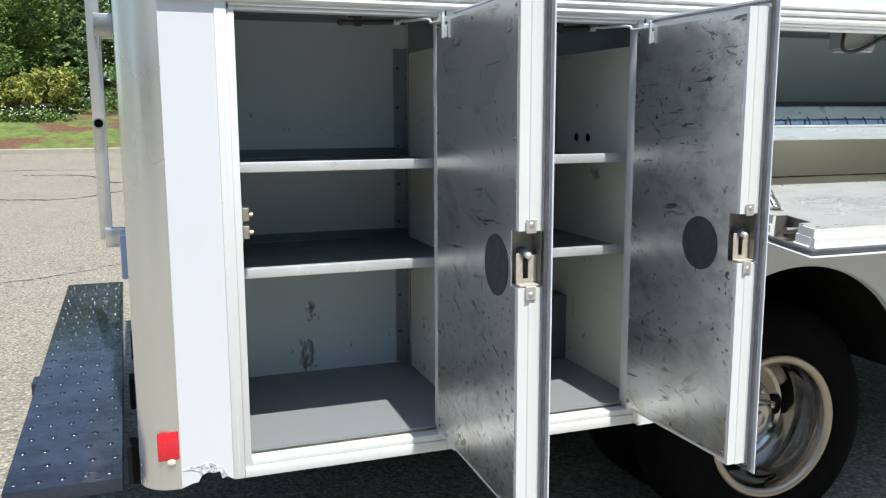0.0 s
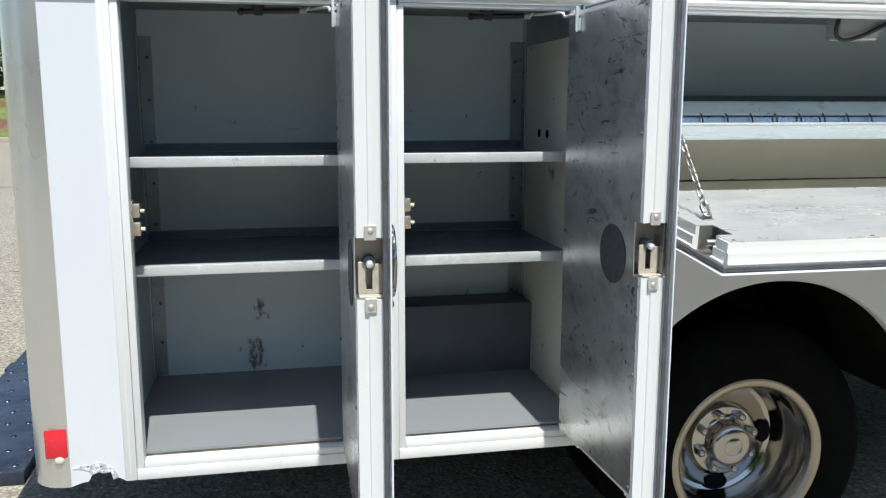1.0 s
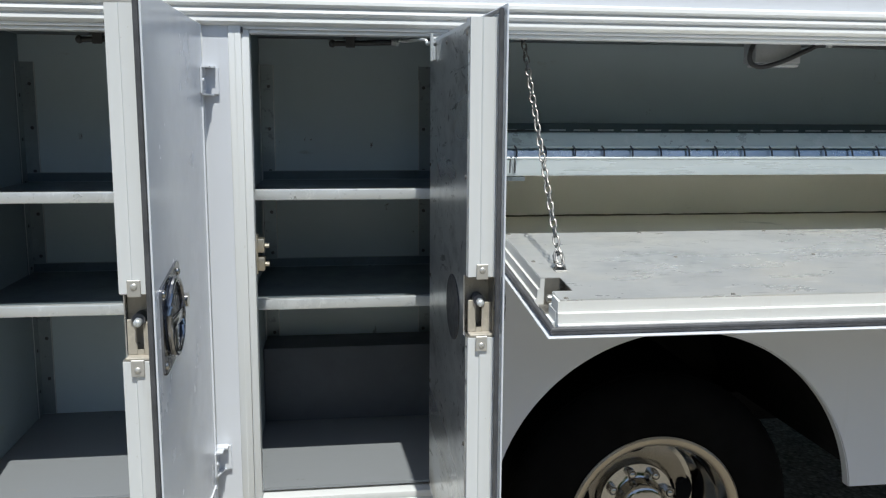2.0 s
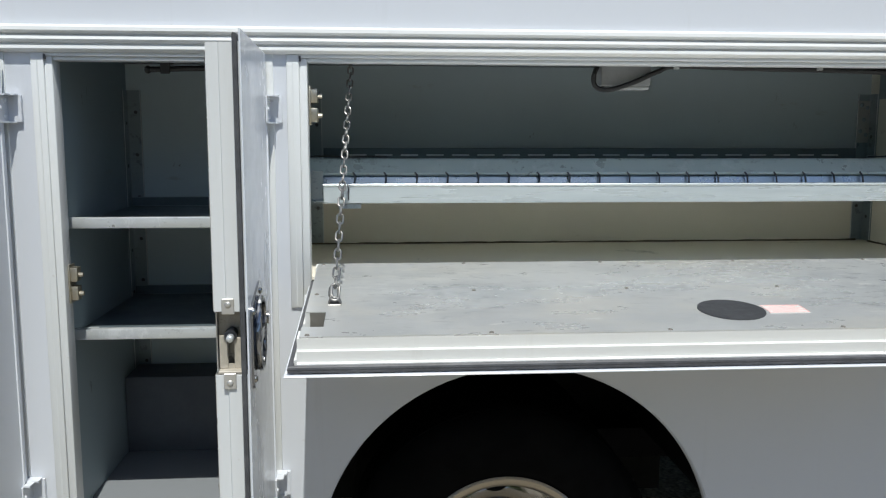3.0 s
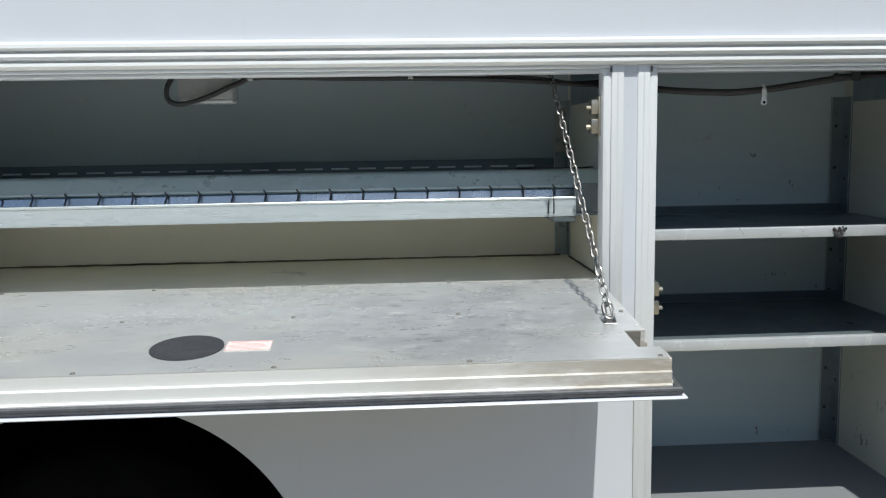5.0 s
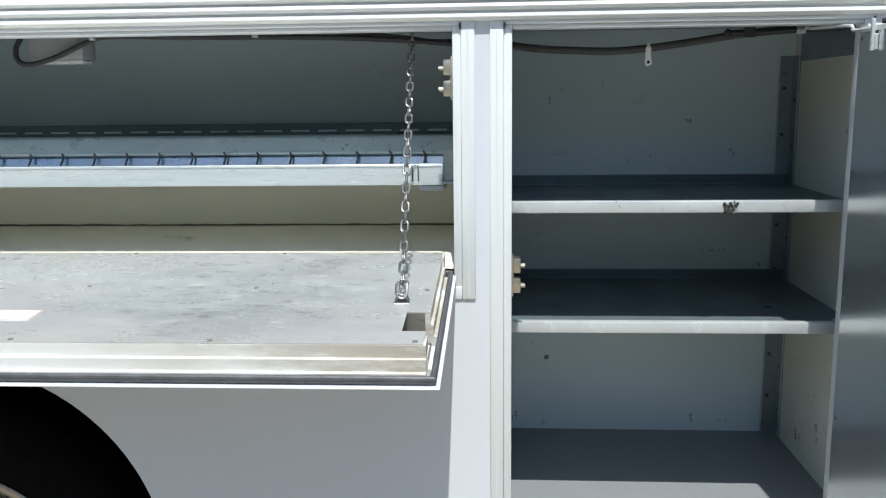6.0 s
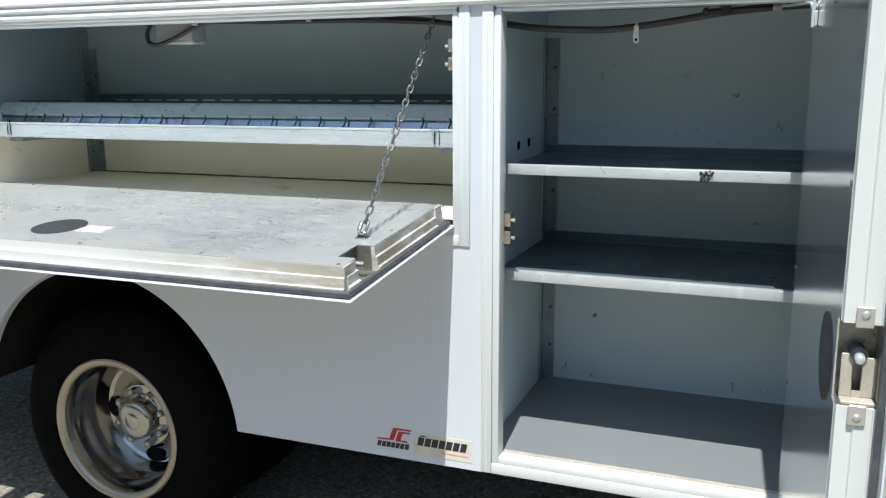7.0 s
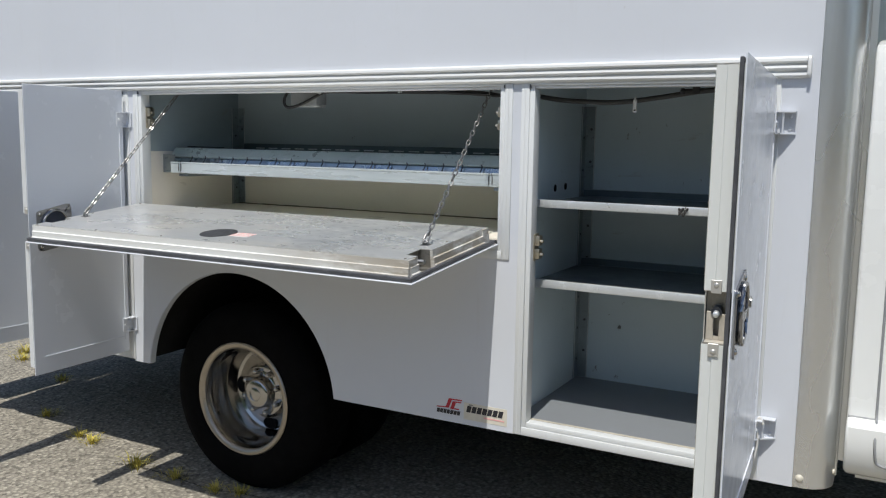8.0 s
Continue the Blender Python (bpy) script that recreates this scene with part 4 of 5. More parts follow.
def build_doors():
    for hx, theta, W, disc, knuckle in ((0.5195, 88.7, 0.535, 0.408, 0.494), (1.0378, 92.2, 0.453, 0.305, 1.012), (3.418, 93.2, 0.713, 0.573, 3.418)):
        place = Matrix.Translation((hx, -0.014, 0)) @ Matrix.Rotation(radians(theta), 4, "Z")
        d = build_door("compartment_door", W, 0.549, 1.574, place, "open white door with scuffed aluminium inner panel", M_ALU_CLEAN if hx > 3 else M_ALU, pocket=(1.022, 1.128), frame_mat=M_FRAME_STAINED if hx > 3 else M_FRAME)
        part("cover_disc", rod(B(), loc(disc, T + 0.001, 1.050), loc(disc, T + 0.004, 1.050), 0.060, 40), M_DISC, d, "flat dark round cover disc", place=place)
        add_handle(d, W - 0.104, 1.074, place)
        add_hinges(d, knuckle, place, hx - knuckle < 0.01)
    turn = Matrix(((0, 0, 1, 0), (1, 0, 0, 0), (0, 1, 0, 0), (0, 0, 0, 1)))
    place = Matrix.Translation((0, -0.014, 1.0898)) @ Matrix.Rotation(radians(5.7), 4, "X") @ turn
    d = build_door("drop_down_door", 0.517, 1.115, 2.641, place, "white drop-down door hanging open on chains like a table", M_ALU_TOP, side_pockets=(0.364, 0.444), inset=0.030, gap=0.0, seal=0.0048, frame_mat=M_TABLE_FRAME, edge=EDGE_DROP, e=0.0235)
    part("cover_disc", rod(B(), loc(0.387, T + 0.001, 1.875), loc(0.387, T + 0.004, 1.875), 0.0575, 40), M_DISC, d, "flat dark round cover disc", place=place)
    bm = B()
    for k in range(6):
        rod(bm, loc(0.015, 0.006, 1.20 + 0.27 * k), loc(0.015, 0.006, 1.26 + 0.27 * k), 0.008, 12)
    part("bottom_hinge", bm, M_WHITE, d, place=place)
    add_handle(d, 0.387, 1.875, place)
    for u, s in ((0.243, 1.440), (0.242, 1.731), (0.242, 2.026), (0.248, 2.316)):
        stud(d, place @ Matrix.Translation(loc(u, T + 0.0022, s)) @ Matrix.Rotation(radians(-90), 4, "X"))
    # printed caution label beside the disc; its writing cannot be read
    lab = part("caution_label", box(B(), -0.408, -0.364, T + 0.0022, T + 0.0032, 1.9355, 2.0075), M_LABEL, d, "small white caution label with faded red print", place=place)
    bm = B()
    for u, a, b in ((0.370, 1.941, 2.002), (0.377, 1.946, 1.995), (0.383, 1.939, 2.003), (0.389, 1.939, 1.999), (0.395, 1.939, 2.004), (0.401, 1.943, 1.989)):
        box(bm, -u - 0.0004, -u + 0.0004, T + 0.0032, T + 0.0038, a, b)
    for u in (0.3655, 0.4065):
        box(bm, -u - 0.0005, -u + 0.0005, T + 0.0032, T + 0.0038, 1.9365, 2.0065)
    for q in (1.9365, 2.0065):
        box(bm, -0.4065, -0.3655, T + 0.0032, T + 0.0038, q - 0.0005, q + 0.0005)
    part("label_print", bm, M_LABEL_PINK, lab, place=place)
    for s in (1.186, 2.570):
        bm = box(B(), -0.329, -0.305, T + 0.002, T + 0.004, s - 0.012, s + 0.012, 0.001, 1)
        n = 14
        ring = [loc(0.317, T + 0.003 + 0.010 * math.sin(math.pi * k / n), s + 0.009 * math.cos(math.pi * k / n)) for k in range(n + 1)]
        tube(bm, ring, 0.003)
        part("chain_eye", bm, M_CHAIN, d, place=place)


def build_wheel():
    cx, cz = 1.553, 0.410
    R = cz - GZ
    prof = [(0.205, 0.062), (0.222, 0.046), (0.235, 0.042), (0.262, 0.040), (0.300, 0.043), (0.330, 0.052), (0.348, 0.066), (R - 0.010, 0.082), (R - 0.003, 0.10),
            (R - 0.003, 0.235), (R - 0.010, 0.252), (0.330, 0.278), (0.262, 0.290), (0.205, 0.270)]
    w = part("wheel", lathe(B(), prof, cx, cz, 72), M_RUBBER, truck, "black rubber truck tyre on a polished deep-dish rim")
    bm = B()
    for k in range(54):
        a = 2 * math.pi * k / 54
        for y0, y1, da in ((0.094, 0.124, 0.0), (0.130, 0.160, 0.5), (0.172, 0.204, 0.0), (0.212, 0.254, 0.5)):
            m = Matrix.Translation((cx, 0, cz)) @ Matrix.Rotation(-(a + da * 2 * math.pi / 54), 4, "Y")
            bmesh.ops.create_cube(bm, size=1.0, matrix=m @ Matrix.LocRotScale((R - 0.010, (y0 + y1) / 2, 0), None, (0.012, y1 - y0, 0.031)))
    tagged(part("tread_block_rest", bm, M_RUBBER, w), kind="stuff")
    part("inner_tyre", lathe(B(), [(r, y + 0.33) for r, y in prof], cx, cz, 48), M_RUBBER, w)
    part("rim_lip", lathe(B(), [(0.204, 0.068), (0.219, 0.050), (0.2205, 0.044), (0.216, 0.040), (0.206, 0.041), (0.198, 0.046), (0.195, 0.052)], cx, cz, 72), M_LIP, w, "dull oxidised rim lip")
    dish = [(0.196, 0.050), (0.189, 0.068), (0.186, 0.090), (0.184, 0.118), (0.176, 0.130), (0.174, 0.160), (0.172, 0.190), (0.166, 0.205), (0.155, 0.211),
            (0.130, 0.208), (0.112, 0.198), (0.106, 0.190), (0.102, 0.176), (0.098, 0.170), (0.088, 0.168), (0.070, 0.168), (0.0635, 0.164), (0.062, 0.150), (0.0612, 0.134), (0.059, 0.1265), (0.0545, 0.1215), (0.047, 0.1185), (0.028, 0.1162), (0.0262, 0.1172), (0.0245, 0.1162), (0.0005, 0.1150)]
    part("wheel_dish", lathe(B(), dish, cx, cz, 72), M_CHROME, w, "polished deep-dish wheel cover")
    for k in range(4):
        a = math.pi / 2 * k + 0.02
        c = Vector((cx + 0.141 * math.cos(a), 0.2085, cz + 0.141 * math.sin(a)))
        m = Matrix.Translation(c) @ Matrix.Rotation(-a, 4, "Y") @ Matrix.Rotation(radians(90), 4, "X") @ Matrix.Diagonal((0.023, 0.033, 0.014, 1))
        bm = B()
        bmesh.ops.create_cone(bm, cap_ends=True, segments=24, radius1=1, radius2=1, depth=1, matrix=m)
        part("hand_hole", bm, M_BLACK, w)
    for k in range(8):
        a = math.pi / 4 * k + 0.3
        c = Vector((cx + 0.083 * math.cos(a), 0.168, cz + 0.083 * math.sin(a)))
        bm = rod(B(), c, c + Vector((0, -0.020, 0)), 0.0125, 16)
        dome(bm, c + Vector((0, -0.020, 0)), (0, -1, 0), 0.0115, 0.8)
        part("lug_nut", bm, M_CHROME, w)
    for x, y in ((cx, 1.60), (cx, 1.92), (5.0, 1.75), (5.0, 0.12)):
        part("far_tyre", lathe(B(), [(0.02, 0.07)] + prof + [(0.02, 0.25)], x, cz, 40), M_RUBBER, w, place=Matrix.Translation((0, y - 0.04, 0)))
    # wheel housing
    bm = B()
    a0 = 0.11
    ring = [(ARCH_X + 0.02 + 0.475 * math.cos(a), 0.47 + 0.475 * math.sin(a)) for a in [a0 + (math.pi - 2 * a0) * k / 32 for k in range(33)]]
    for (p, q), (r, s) in zip(ring, ring[1:]):
        bm.faces.new([bm.verts.new(v) for v in ((p, 0.022, q), (r, 0.022, s), (r, 0.80, s), (p, 0.80, q))])
    bmesh.ops.remove_doubles(bm, verts=bm.verts, dist=1e-5)
    bmesh.ops.solidify(bm, geom=bm.faces[:], thickness=0.004)
    # Dark sheet added behind the wheel to stop light from past the axle.
    box(bm, 1.00, 2.18, 0.80, 0.82, 0.26, 1.0)
    part("wheel_housing", bm, M_FENDER, truck)
    part("drain_hole", rod(B(), (1.121, 0.20, 0.60), (1.126, 0.20, 0.60), 0.014, 14), M_BLACK, truck)


def build_rear():
    slab = prism(B(), [(-0.524, 0.10), (-0.268, 0.10), (-0.304, 2.62), (-0.560, 2.62)], 0.470, 0.505, lambda p, q, s: (p, q, s))
    bmesh.ops.bevel(slab, geom=slab.edges[:], offset=0.005, segments=2, affect="EDGES", profile=0.5)
    step = part("rear_step", slab, M_STEP, truck, "black painted step plate with worn raised buttons")
    part("step_skirt", prism(B(), [(-0.523, 0.101), (-0.511, 0.101), (-0.547, 2.619), (-0.559, 2.619)], 0.40, 0.471, lambda p, q, s: (p, q, s)), M_STEP, step)
    me = finish(dome(B(), (0, 0, 0), (0, 0, 1), 0.0095, 0.42, 12), "tread_button", M_BUMPDOT)
    for i in range(26):
        for j in range(5):
            stud(step, Matrix.Translation((-0.503 + 0.051 * j + (0.012 if i % 2 else 0) - 0.0014 * i, 0.140 + 0.096 * i, 0.5045)), me, "tread_button")
    bm = box(B(), -0.556, -0.528, 0.98, 1.06, 0.435, 0.495, 0.004)
    part("tow_socket", bm, M_STEP, truck)
    for y in (0.3, 0.9, 1.5):
        part("step_bracket", box(B(), -0.262, -0.17, y, y + 0.07, 0.40, 0.50), M_BLACK, truck)
    # bar with a tube end on the rear door
    bar = part("rear_bar", box(B(), -0.328, -0.288, 1.10, 1.135, 0.930, 2.3, 0.003), M_POST, truck, "upright weathered metal bar on the rear door")
    bm = B()
    bmesh.ops.create_cone(bm, cap_ends=False, segments=20, radius1=0.018, radius2=0.018, depth=0.06, matrix=Matrix.Translation((-0.308, 1.09, 1.312)) @ Matrix.Rotation(radians(90), 4, "X"))
    bmesh.ops.solidify(bm, geom=bm.faces[:], thickness=0.004)
    part("tube_end", bm, M_STEEL, bar)
    part("tube_bore", rod(B(), (-0.308, 1.075, 1.312), (-0.308, 1.098, 1.312), 0.0145, 20), M_BLACK, bar)
    part("bar_foot", box(B(), -0.312, -0.224, 1.09, 1.14, 0.905, 0.965, 0.002), M_POST, bar)
    bm = box(B(), -0.306, -0.224, 1.08, 1.15, 1.585, 1.66, 0.003)
    tube(bm, curve_pts([(-0.292, 1.085, 1.60), (-0.294, 1.08, 1.52), (-0.286, 1.08, 1.465), (-0.276, 1.085, 1.475)]), 0.005)
    part("bar_latch", bm, M_STEEL, bar)
    part("blue_bumper", box(B(), -0.252, -0.224, 0.50, 0.62, 0.90, 1.02, 0.004), M_BLUE, truck)


def build_cab():
    prof = [(0.085, 0.535), (0.020, 0.562), (0.000, 0.590), (-0.010, 0.65), (-0.006, 0.690), (0.010, 0.706), (0.024, 0.711), (0.030, 0.74), (0.024, 1.10), (0.034, 1.40), (0.050, 1.60),
            (0.070, 1.66), (0.16, 1.68), (0.16, 0.535)]
    bm = prism(B(), prof, 3.634, 5.2, lambda p, q, s: (s, p, q))
    rim = [e for e in bm.edges if all(abs(v.co.x - 3.634) < 1e-4 for v in e.verts)]
    bmesh.ops.bevel(bm, geom=rim, offset=0.010, segments=3, affect="EDGES", profile=0.5)
    c = part("cab", bm, M_CAB, truck, "white truck cab side panel")
    part("cab_core", box(B(), 3.66, 5.2, 0.161, 1.9, 0.5, 1.68), M_CAB, c)
    part("cab_window", box(B(), 3.66, 5.1, 0.09, 0.12, 1.672, 2.1, 0.01), M_HANDLE, c)
    part("cab_roof", box(B(), 3.66, 5.2, 0.10, 1.9, 2.1, 2.2, 0.03), M_CAB, c)
    bm = tube(B(), curve_pts([(3.702, 0.049, 1.60), (3.702, 0.033, 1.40), (3.702, 0.023, 1.1), (3.702, 0.029, 0.76), (3.704, 0.012, 0.705), (3.704, -0.009, 0.66), (3.707, -0.007, 0.622), (3.716, -0.002, 0.601), (3.76, -0.001, 0.596), (3.9, -0.001, 0.596)]), 0.0035)
    part("door_gap", bm, M_LAMP_BOX, c)
    part("rocker_gap", tube(B(), [(3.637, 0.0245, 0.711), (3.702, 0.0245, 0.711)], 0.003), M_LAMP_BOX, c)


build_shell()
build_trim()
build_posts()
build_frames()
build_compartments()
build_doors()
build_wheel()
build_rear()
build_cab()

# decals: the marks are drawn as plain shapes
dec = part("decal_film", box(B(), 2.534, 2.685, SKIN0 - 0.001, SKIN0 + 0.002, 0.520, 0.575), M_LABEL_OLD, truck, "yellowed clear decal film with a row of dark blocks")


def block_row(name, x0, x1, z0, z1, count, y, material, parent):
    """A row of slanted plain blocks in place of a lettered mark."""
    step = (x1 - x0) / count
    for k in range(count):
        a, lean = x0 + step * k, 0.22 * (z1 - z0)
        pts = [(a, z0), (a + step * 0.82, z0), (a + step * 0.82 + lean, z1), (a + lean, z1)]
        part(name, prism(B(), pts, y - 0.0012, y + 0.0006, along_y), material, parent)


block_row("decal_block", 2.543, 2.672, 0.545, 0.566, 7, SKIN0 - 0.0008, M_LOGO_DARK, dec)
part("decal_swoosh", prism(B(), [(2.549, 0.5675), (2.566, 0.5695), (2.566, 0.5712), (2.555, 0.5712)], SKIN0 - 0.002, SKIN0, along_y), M_LOGO_DARK, dec)
part("decal_line", box(B(), 2.606, 2.676, SKIN0 - 0.0018, SKIN0, 0.533, 0.5375), M_LABEL_PINK, dec)
emb = part("emblem", prism(B(), [(2.434, 0.5450), (2.480, 0.5480), (2.4905, 0.5758), (2.527, 0.5768), (2.5275, 0.5805), (2.479, 0.5795), (2.4685, 0.5505), (2.436, 0.5482)], SKIN0 - 0.0012, SKIN0 + 0.001, along_y), M_LOGO_RED, truck, "red curved emblem above a row of black blocks")
part("emblem_tail", prism(B(), [(2.4845, 0.5460), (2.516, 0.5460), (2.517, 0.5495), (2.498, 0.5495), (2.5055, 0.5688), (2.5235, 0.5692), (2.524, 0.5730), (2.494, 0.5722)], SKIN0 - 0.0012, SKIN0 + 0.001, along_y), M_LOGO_RED, emb)
block_row("emblem_block", 2.435, 2.521, 0.528, 0.5415, 7, SKIN0, M_LOGO_DARK, emb)

# ---- things in the compartments ----


def build_shelf(x0, x1, z, label):
    """A shallow folded pan: z is the top of its front lip."""
    t = thing("shelf", ((x0 + x1) / 2, 0.32, z - 0.024), label, "shelf", "compartment shelves")
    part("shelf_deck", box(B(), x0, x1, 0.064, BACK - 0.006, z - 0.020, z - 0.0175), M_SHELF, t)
    bm = box(B(), x0, x1, 0.056, 0.0635, z - 0.024, z, 0.0022)
    box(bm, x0, x1, 0.0635, 0.074, z - 0.0024, z - 0.0006)
    box(bm, x0, x1, 0.0635, 0.080, z - 0.024, z - 0.022)
    part("front_lip", bm, M_GALV, t, "bright galvanised front lip")
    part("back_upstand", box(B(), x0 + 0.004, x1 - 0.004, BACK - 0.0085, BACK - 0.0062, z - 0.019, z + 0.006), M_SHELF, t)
    bm = box(B(), x0 + 0.004, x1 - 0.004, BACK - 0.0100, BACK - 0.0062, z + 0.006, z + 0.0078)
    box(bm, x0 + 0.004, x1 - 0.004, BACK - 0.0100, BACK - 0.0086, z - 0.0172, z - 0.0158)
    part("upstand_edge", bm, M_GALV_DARK, t)
    for x in (x0 + 0.020, x1 - 0.020):
        bm = box(B(), x - 0.016, x + 0.016, 0.100, 0.150, z - 0.0172, z - 0.0152, 0.0006, 1)
        dome(bm, (x, 0.125, z - 0.0152), (0, 0, 1), 0.006, 0.6)
        part("shelf_clip", bm, M_GALV, t)
    return t


for x0, x1, zs in ((-0.029, 0.573, (1.232, 0.987)), (0.589, 1.061, (1.235, 0.990)), (2.701, 3.463, (1.230, 0.983))):
    for z in zs:
        build_shelf(x0, x1, z, "galvanised steel shelf with a folded front lip, empty")


def build_chain(a, b, label):
    a, b = Vector(a), Vector(b)
    t = thing("chain", b, label, "chain", "door chains")
    bm = B()
    n, m = 20, 8
    pts = []
    for k in range(n):
        q = 2 * math.pi * k / n
        pts.append(Vector((0.0058 * math.cos(q), 0, 0.0058 * math.sin(q) + (0.0058 if math.sin(q) > 0 else -0.0058))))
    rings = []
    for k, p in enumerate(pts):
        d = (pts[(k + 1) % n] - pts[k - 1]).normalized()
        u = Vector((0, 1, 0))
        v = d.cross(u)
        rings.append([bm.verts.new(p + 0.0020 * (math.cos(w) * u + math.sin(w) * v)) for w in [2 * math.pi * j / m for j in range(m)]])
    for k in range(n):
        for j in range(m):
            bm.faces.new((rings[k][j], rings[k][(j + 1) % m], rings[(k + 1) % n][(j + 1) % m], rings[(k + 1) % n][j]))
    bmesh.ops.recalc_face_normals(bm, faces=bm.faces)
    me = finish(bm, "chain_link", M_CHAIN)
    d = b - a
    q = d.to_track_quat("Z", "Y").to_matrix().to_4x4()
    count = round(d.length / 0.0205)
    for k in range(count):
        f = (k + 0.5) / count
        p = a + d * f
        stud(t, Matrix.Translation(p) @ q @ Matrix.Rotation(radians(12 + 90 * (k % 2) + random.uniform(-9, 9)), 4, "Z"), me, "chain_link")
    part("quick_link", tube(B(), [a + q.to_3x3() @ Vector((0.0075 * math.cos(w), 0, 0.010 + 0.0075 * math.sin(w) + (0.010 if math.sin(w) > 0 else -0.010))) for w in [2 * math.pi * j / 20 for j in range(21)]], 0.0024), M_CHAIN, t)
    part("link_sleeve", rod(B(), a + q.to_3x3() @ Vector((0.0075, 0, 0.002)), a + q.to_3x3() @ Vector((0.0075, 0, 0.019)), 0.0042, 10), M_CHAIN, t)
    part("chain_hook", tube(B(), [b + Vector((0.006 * math.cos(w), 0, 0.012 + 0.016 * math.sin(w))) for w in [2 * math.pi * j / 12 for j in range(11)]], 0.003), M_CHAIN, t)


def on_table(u, s):
    c, si = math.cos(radians(5.7)), math.sin(radians(5.7))
    return Vector((s, -0.014 - u * c - 0.0595 * si, 1.0898 - u * si + 0.0595 * c))


build_chain(on_table(0.317, 1.186) + Vector((0, 0, 0.012)), (1.208, 0.098, 1.572), "zinc chain holding up the drop-down door")
build_chain(on_table(0.317, 2.570) + Vector((0, 0, 0.012)), (2.551, 0.104, 1.566), "zinc chain holding up the drop-down door")


def build_rack():
    t = thing("parts_rack", (1.88, 0.3, 1.256), "galvanised rack with a front rail and dark divider hooks", "rack")
    bm = box(B(), 1.142, 2.608, 0.108, 0.111, 1.260, 1.301, 0.001, 1)
    box(bm, 1.142, 2.608, 0.108, 0.130, 1.2985, 1.3015, 0.001, 1)
    box(bm, 1.142, 2.608, 0.108, 0.130, 1.259, 1.2615)
    part("front_rail", bm, M_RAIL, t, "bright galvanised front rail")
    part("rail_bead", rod(B(), (1.142, 0.1095, 1.2995), (2.608, 0.1095, 1.2995), 0.0036, 10), M_RAIL, t)
    prof = [(0.122, 1.264), (0.140, 1.268), (0.150, 1.285), (0.166, 1.318), (0.169, 1.318), (0.153, 1.284), (0.142, 1.265), (0.122, 1.261)]
    part("tilted_tray", prism(B(), prof, 1.090, 2.674, lambda p, q, s: (s, p, q)), M_TRAY_SKY_TINT, t, "bright tilted metal tray, its colour tinted for the mirrored sky")
    part("tray_bead", rod(B(), (1.090, 0.163, 1.3225), (2.674, 0.163, 1.3225), 0.0045, 10), M_DECK, t)
    prof = [(0.166, 1.320), (0.196, 1.352), (0.204, 1.357), (0.568, 1.347), (0.568, 1.344), (0.205, 1.353), (0.198, 1.348), (0.168, 1.317)]
    part("rear_deck", prism(B(), prof, 1.076, 2.686, lambda p, q, s: (s, p, q)), M_DECK, t)
    strip = part("slotted_strip", box(B(), 1.116, 2.648, 0.568, 0.574, 1.338, 1.376, 0.001, 1), M_SHELF, t)
    bm = B()
    for k in range(20):
        x = 1.21 + 0.0715 * k
        ring = curve_pts([(x - 0.005, 0.136, 1.275), (x - 0.001, 0.140, 1.290), (x, 0.146, 1.303), (x + 0.002, 0.156, 1.318), (x - 0.003, 0.160, 1.326)], 4)
        part("divider_hook", tube(B(), ring, 0.0022, 6), M_SEAL, t)
        # A bright metal bar drawn for the light that glints in each slot.
        part("slot_glint", box(B(), x - 0.024, x + 0.024, 0.5665, 0.5685, 1.3545, 1.3590), M_GALV, strip)
    for x in (1.192, 2.553):
        bm = B()
        for dx in (-0.006, 0.006):
            tube(bm, [(x + dx, 0.1065, 1.266), (x + dx, 0.1065, 1.290), (x + dx * 0.8, 0.1065, 1.301), (x + dx * 0.3, 0.128, 1.301)], 0.0016, 6)
        part("wire_clip", bm, M_SEAL, t)
    for a, b in ((1.076, 1.141), (2.609, 2.686)):
        bm = box(B(), a, b, 0.132, 0.135, 1.258, 1.330)
        part("end_plate", bm, M_GALV_DARK, t)
    for x in (1.175, 2.56):
        part("rail_foot", box(B(), x, x + 0.05, 0.120, 0.30, 1.246, 1.256), M_GALV_DARK, t)


build_rack()


